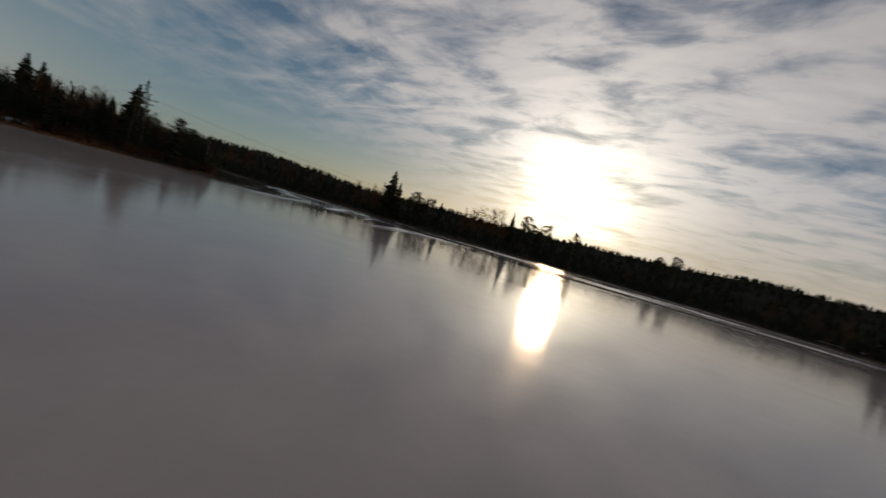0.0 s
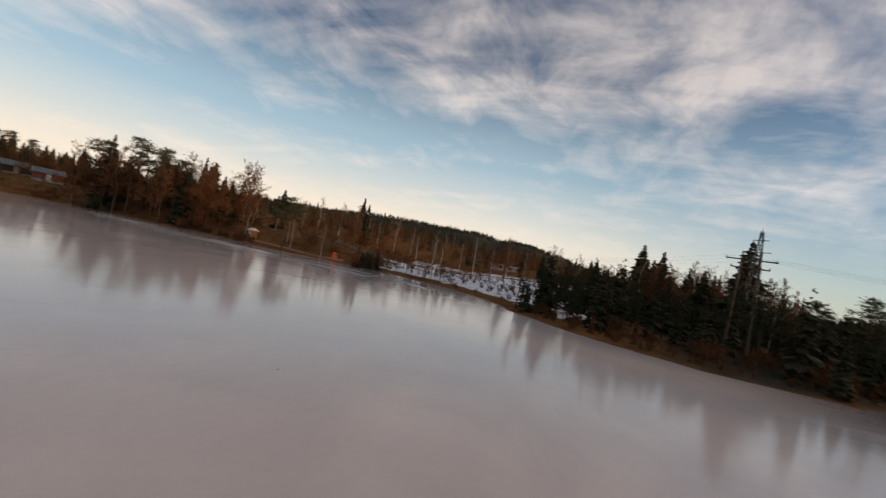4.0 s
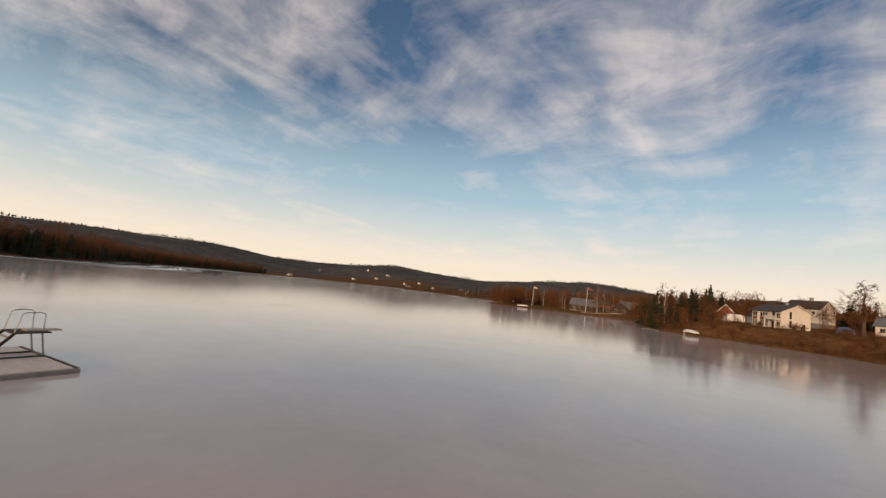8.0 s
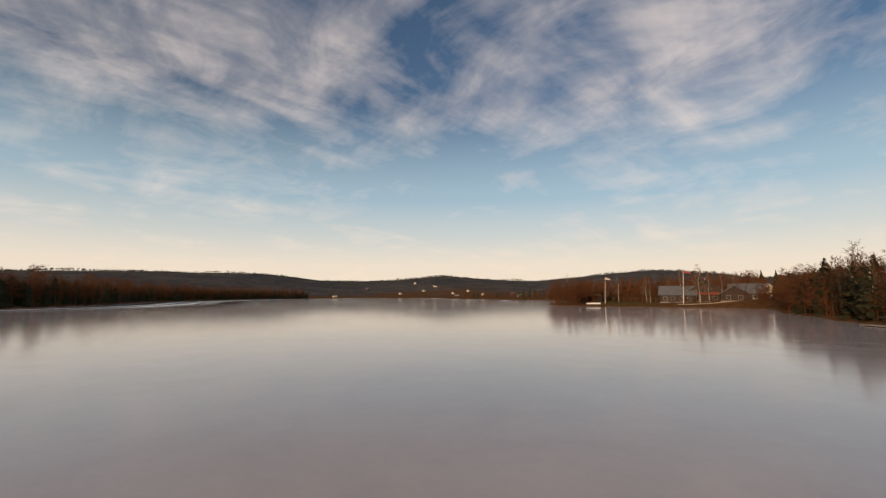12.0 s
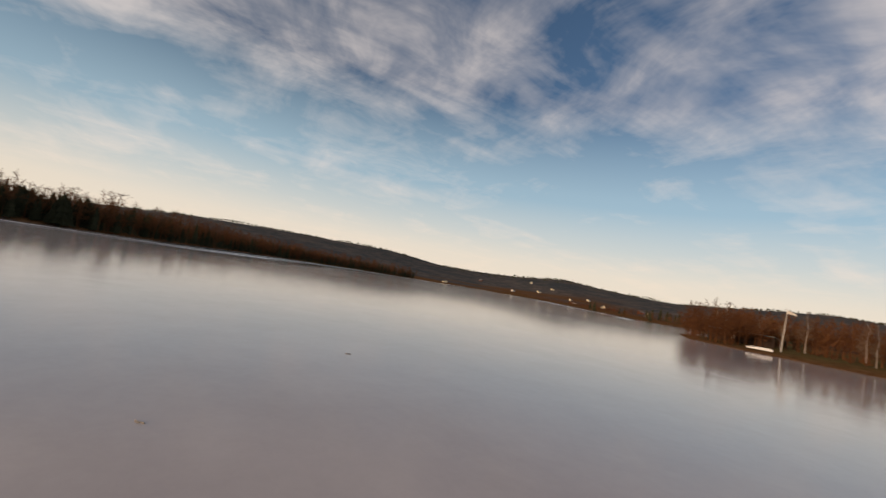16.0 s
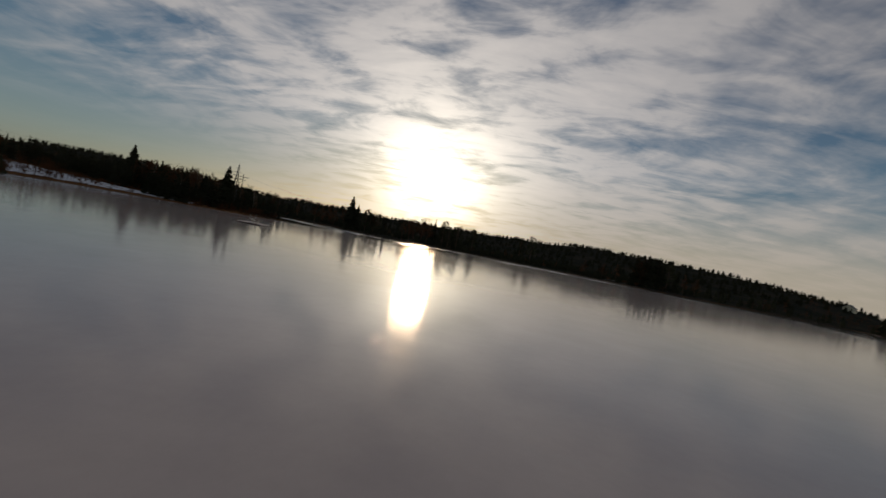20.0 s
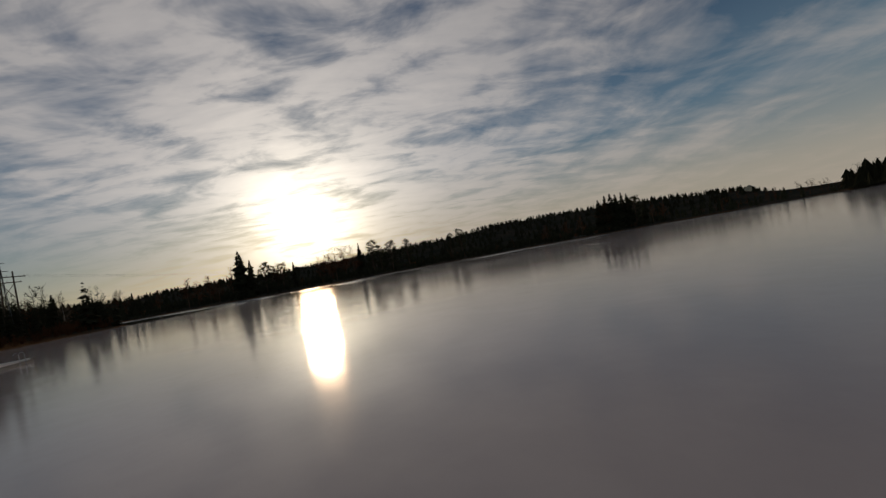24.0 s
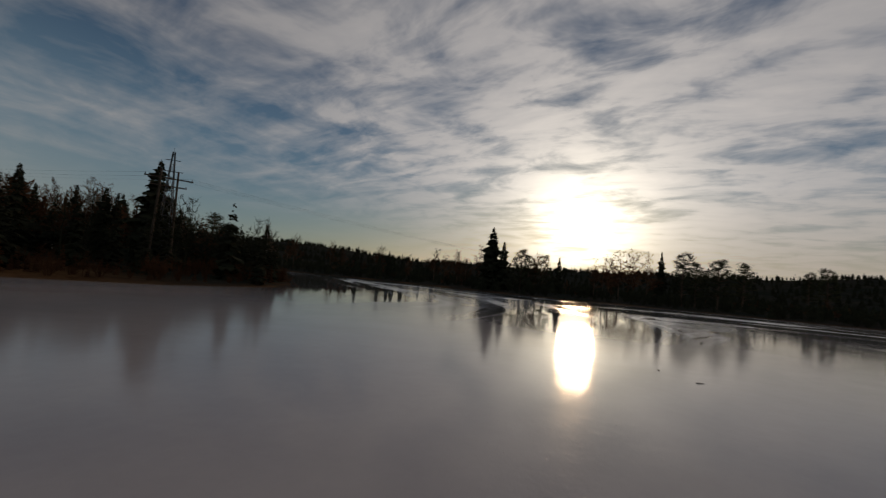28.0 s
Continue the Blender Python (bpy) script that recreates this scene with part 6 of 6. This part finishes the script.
def car(x, y, turn, label):
    ob = thing("car", label, "car", (x, y, ground_z(x, y) + 0.13), turn)
    s = Shape()
    prof = [(-2.1, 0.35), (2.1, 0.35), (2.15, 0.75), (1.25, 0.95), (0.55, 1.42), (-1.1, 1.46), (-1.9, 1.0), (-2.15, 0.9)]
    s.add([(px, w * (0.86 if pz < 1.2 else 0.66), pz) for w in (-1, 1) for px, pz in prof], [tuple(range(8)), tuple(range(15, 7, -1))] + [(i, i + 8, (i + 1) % 8 + 8, (i + 1) % 8) for i in range(8)])
    body = part("body", s, CARWHITE, ob)
    part("side_window", Shape().box(-1.0, -0.80, 0.98, 0.6, -0.775, 1.32).box(-1.0, 0.775, 0.98, 0.6, 0.80, 1.32), GLASS, body)
    part("windscreen", Shape().add([(1.22, -0.7, 0.98), (1.22, 0.7, 0.98), (0.6, 0.6, 1.42), (0.6, -0.6, 1.42), (1.15, -0.7, 0.94), (1.15, 0.7, 0.94), (0.54, 0.6, 1.38), (0.54, -0.6, 1.38)],
                                   [(0, 1, 2, 3), (7, 6, 5, 4), (0, 4, 5, 1), (2, 6, 7, 3)]), GLASS, body)
    for sx in (-1.3, 1.3):
        for sy in (-0.86, 0.70):
            wh = part("wheel", Shape().tube([(sx, sy, 0.31), (sx, sy + 0.18, 0.31)], [0.31, 0.31], 16), RUBBER, ob)
            part("rim", Shape().tube([(sx, sy - 0.01 if sy < 0 else sy + 0.17, 0.31), (sx, sy + 0.01 if sy < 0 else sy + 0.19, 0.31)], [0.19, 0.19], 12), STEEL, wh)
    for sy in (-0.6, 0.6):
        part("headlight", Shape().box(2.1, sy - 0.16, 0.6, 2.17, sy + 0.16, 0.74), GLASS, ob)
    return ob


car(-140.2, -11.5, 96, "white car on the road behind the meadow")
o = thing("tarpaulin", "orange tarpaulin over a heap by the path", "tarpaulin", (-116.6, -25.4, ground_z(-116.6, -25.4)), 30)
part("cover", Shape().add([(-0.9, -0.6, 0), (0.9, -0.6, 0), (0.9, 0.6, 0), (-0.9, 0.6, 0), (-0.7, -0.4, 1.2), (0.6, -0.35, 1.5), (0.65, 0.4, 1.3), (-0.7, 0.4, 1.1)],
                          [(0, 1, 5, 4), (1, 2, 6, 5), (2, 3, 7, 6), (3, 0, 4, 7), (4, 5, 6, 7), (3, 2, 1, 0)]), ORANGE, o)
for (x, y, ln) in ((-196, 2, 10.0),):
    b = thing("low_building", "long low grey building beyond the road", "building", (x, y, ground_z(x, y)), 100)
    part("wall", Shape().box(-ln / 2, -4, -0.5, ln / 2, 4, 2.0), GREYWOOD, b)
    part("roof", Shape().box(-ln / 2 - 0.4, -4.4, 2.0, ln / 2 + 0.4, 4.4, 2.22), SNOW, b, "flat snow-covered roof")
    for k in range(4):
        part("window", Shape().box(-6.6 + k * 4, -4.04, 0.7, -5.2 + k * 4, -4.0, 1.5), GLASS, b)


# ---- village and far farms, small and distant ----
def far_house(x, y, turn, w, d, e, p, wall_mat, roof_mat, word):
    ob = thing("farmhouse", f"distant {word} house on the far shore", "house", (x, y, ground_z(x, y)), turn)
    v = [(sx * w, sy * d, zz) for sx in (-1, 1) for sy, zz in ((-1, -2), (1, -2), (1, e), (-1, e))] + [(-w, 0, p), (w, 0, p)]
    part("wall", Shape().add(v, [(0, 4, 7, 3), (1, 2, 6, 5), (0, 3, 8, 2, 1), (4, 5, 6, 9, 7), (3, 7, 9, 8), (2, 8, 9, 6)]), wall_mat, ob)
    s = Shape()
    for sy in (-1, 1):
        s.add([(sx * (w + 0.4), yy, zz) for sx in (-1, 1) for yy, zz in ((sy * (d + 0.4), e - 0.3), (0, p + 0.05), (0, p + 0.25), (sy * (d + 0.4), e - 0.05))],
              [(0, 1, 2, 3), (7, 6, 5, 4), (0, 4, 5, 1), (1, 5, 6, 2), (2, 6, 7, 3), (3, 7, 4, 0)])
    part("roof", s, roof_mat, ob)
    for k in (-0.5, 0.5):
        for y0, y1 in ((-d - 0.04, -d), (d, d + 0.04)):
            part("window", Shape().box(k * w - 0.7, y0, 1.0, k * w + 0.7, y1, 2.2), GLASS, ob)


r = random.Random(21)
for az, dist in ((-52.9, 1210), (-56.9, 1120), (-51.4, 1390), (-45.4, 1280), (-28.9, 860), (-68.2, 760), (-66.5, 700), (-50.0, 1120), (-54.2, 1310), (-57.5, 1010), (-58.7, 1190), (-60.9, 980), (-64.9, 960), (-42.2, 930), (31.0, 420)):
    x, y = CENTRE[0] + dist * math.cos(radians(az)), CENTRE[1] + dist * math.sin(radians(az))
    wm, word = r.choice(((WHITE, "white"), (CREAM, "cream"), (CREAM, "cream"), (REDWOOD, "red")))
    far_house(x, y, r.uniform(0, 180), r.uniform(3.5, 5.5), r.uniform(2.8, 3.6), r.uniform(2.4, 3.2), r.uniform(4.6, 6), wm, r.choice((ROOF, ROOFGREY)), word)

# ---- odds and ends frozen into the ice ----
for i, (x, y, a) in enumerate(((-9.2, 4.5, 20), (6.0, -66.4, 60), (-1.4, -126.3, 40), (5.8, -134.4, 70), (-24.1, -11.7, 10), (-41.4, -27.1, 30), (-10.3, 6.2, 80))):
    st = thing("stick", "dark broken stick frozen into the ice", "stick", (*plan(x, y), 0.02), a, group="sticks on the ice")
    part("branch", Shape().tube([(-0.15, 0, -0.008), (0, 0.02, 0.0), (0.13, -0.02, -0.006)], [0.018, 0.016, 0.008], 6), GREYWOOD, st)
    part("bark_scrap", Shape().slab([(-0.05, 0.02), (0.03, 0.015), (0.07, 0.045), (0.01, 0.07), (-0.055, 0.05)], -0.012, 0.006), GREYWOOD, st)

# dark refrozen crack
for line in (((-51.4, -31.2), (-52.5, -28.8), (-53.5, -26.7), (-54.6, -25.2), (-55.5, -23.5), (-55.8, -22.5)), ((-55.0, -20.4), (-56.0, -19.3), (-57.7, -17.4))):
    s, k = Shape(), len(line)
    v = []
    for i, (x, y) in enumerate(line):
        w = 0.24 * (1 - abs(2 * i / (k - 1) - 1) ** 2) + 0.04
        v += [(x - w, y - w * 0.6, 0.005), (x + w, y + w * 0.6, 0.005), (x + w, y + w * 0.6, -0.02), (x - w, y - w * 0.6, -0.02)]
    s.add(v, [(4 * i + a, 4 * i + (a + 1) % 4, 4 * i + 4 + (a + 1) % 4, 4 * i + 4 + a) for i in range(k - 1) for a in range(4)])
    me = s.mesh("ice_crack")
    me.materials.append(DARKICE)
    tagged(new("ice_crack", me), "dark refrozen crack winding through the ice", "crack", kind="structure")

# thin glossy flakes added over the lake, clustered where the sun should glint
fr = np.random.RandomState(77)
s = Shape()
for i in range(9000):
    x, y = (fr.uniform(-48, 14), fr.uniform(-70, 30)) if i < 400 else (-12.5 + fr.normal() * 1.7, fr.uniform(-62, 6)) if i < 5200 else (22.9 + fr.normal() * 0.8, -22 + fr.normal() * 3.2) if i < 6600 else ((-4.2, -0.3)[i % 2] + fr.normal() * 0.7, (-75, -81)[i % 2] + fr.normal() * 1.9) if i < 8200 else (3.5 + fr.normal() * 0.5, -111.5 + fr.normal() * 3.0)
    size, a = fr.uniform(0.006, 0.016), fr.uniform(0, 6.28)
    nx, ny = fr.normal() * 0.09, fr.normal() * 0.09
    pts = [(size * math.cos(a + q) * fr.uniform(0.6, 1.2), size * math.sin(a + q) * fr.uniform(0.6, 1.2)) for q in (0, 1.5, 3.1, 4.7)]
    lift = 0.002 + size * (abs(nx) + abs(ny))
    s.add([(x + px, y + py, lift - nx * px - ny * py) for px, py in pts], [(0, 1, 2, 3)])
me = s.mesh("ice_flakes")
me.materials.append(FLAKE)
tagged(new("ice_flakes", me), "tiny glossy flakes added to the ice to glint in the sun", "ice", kind="stuff")
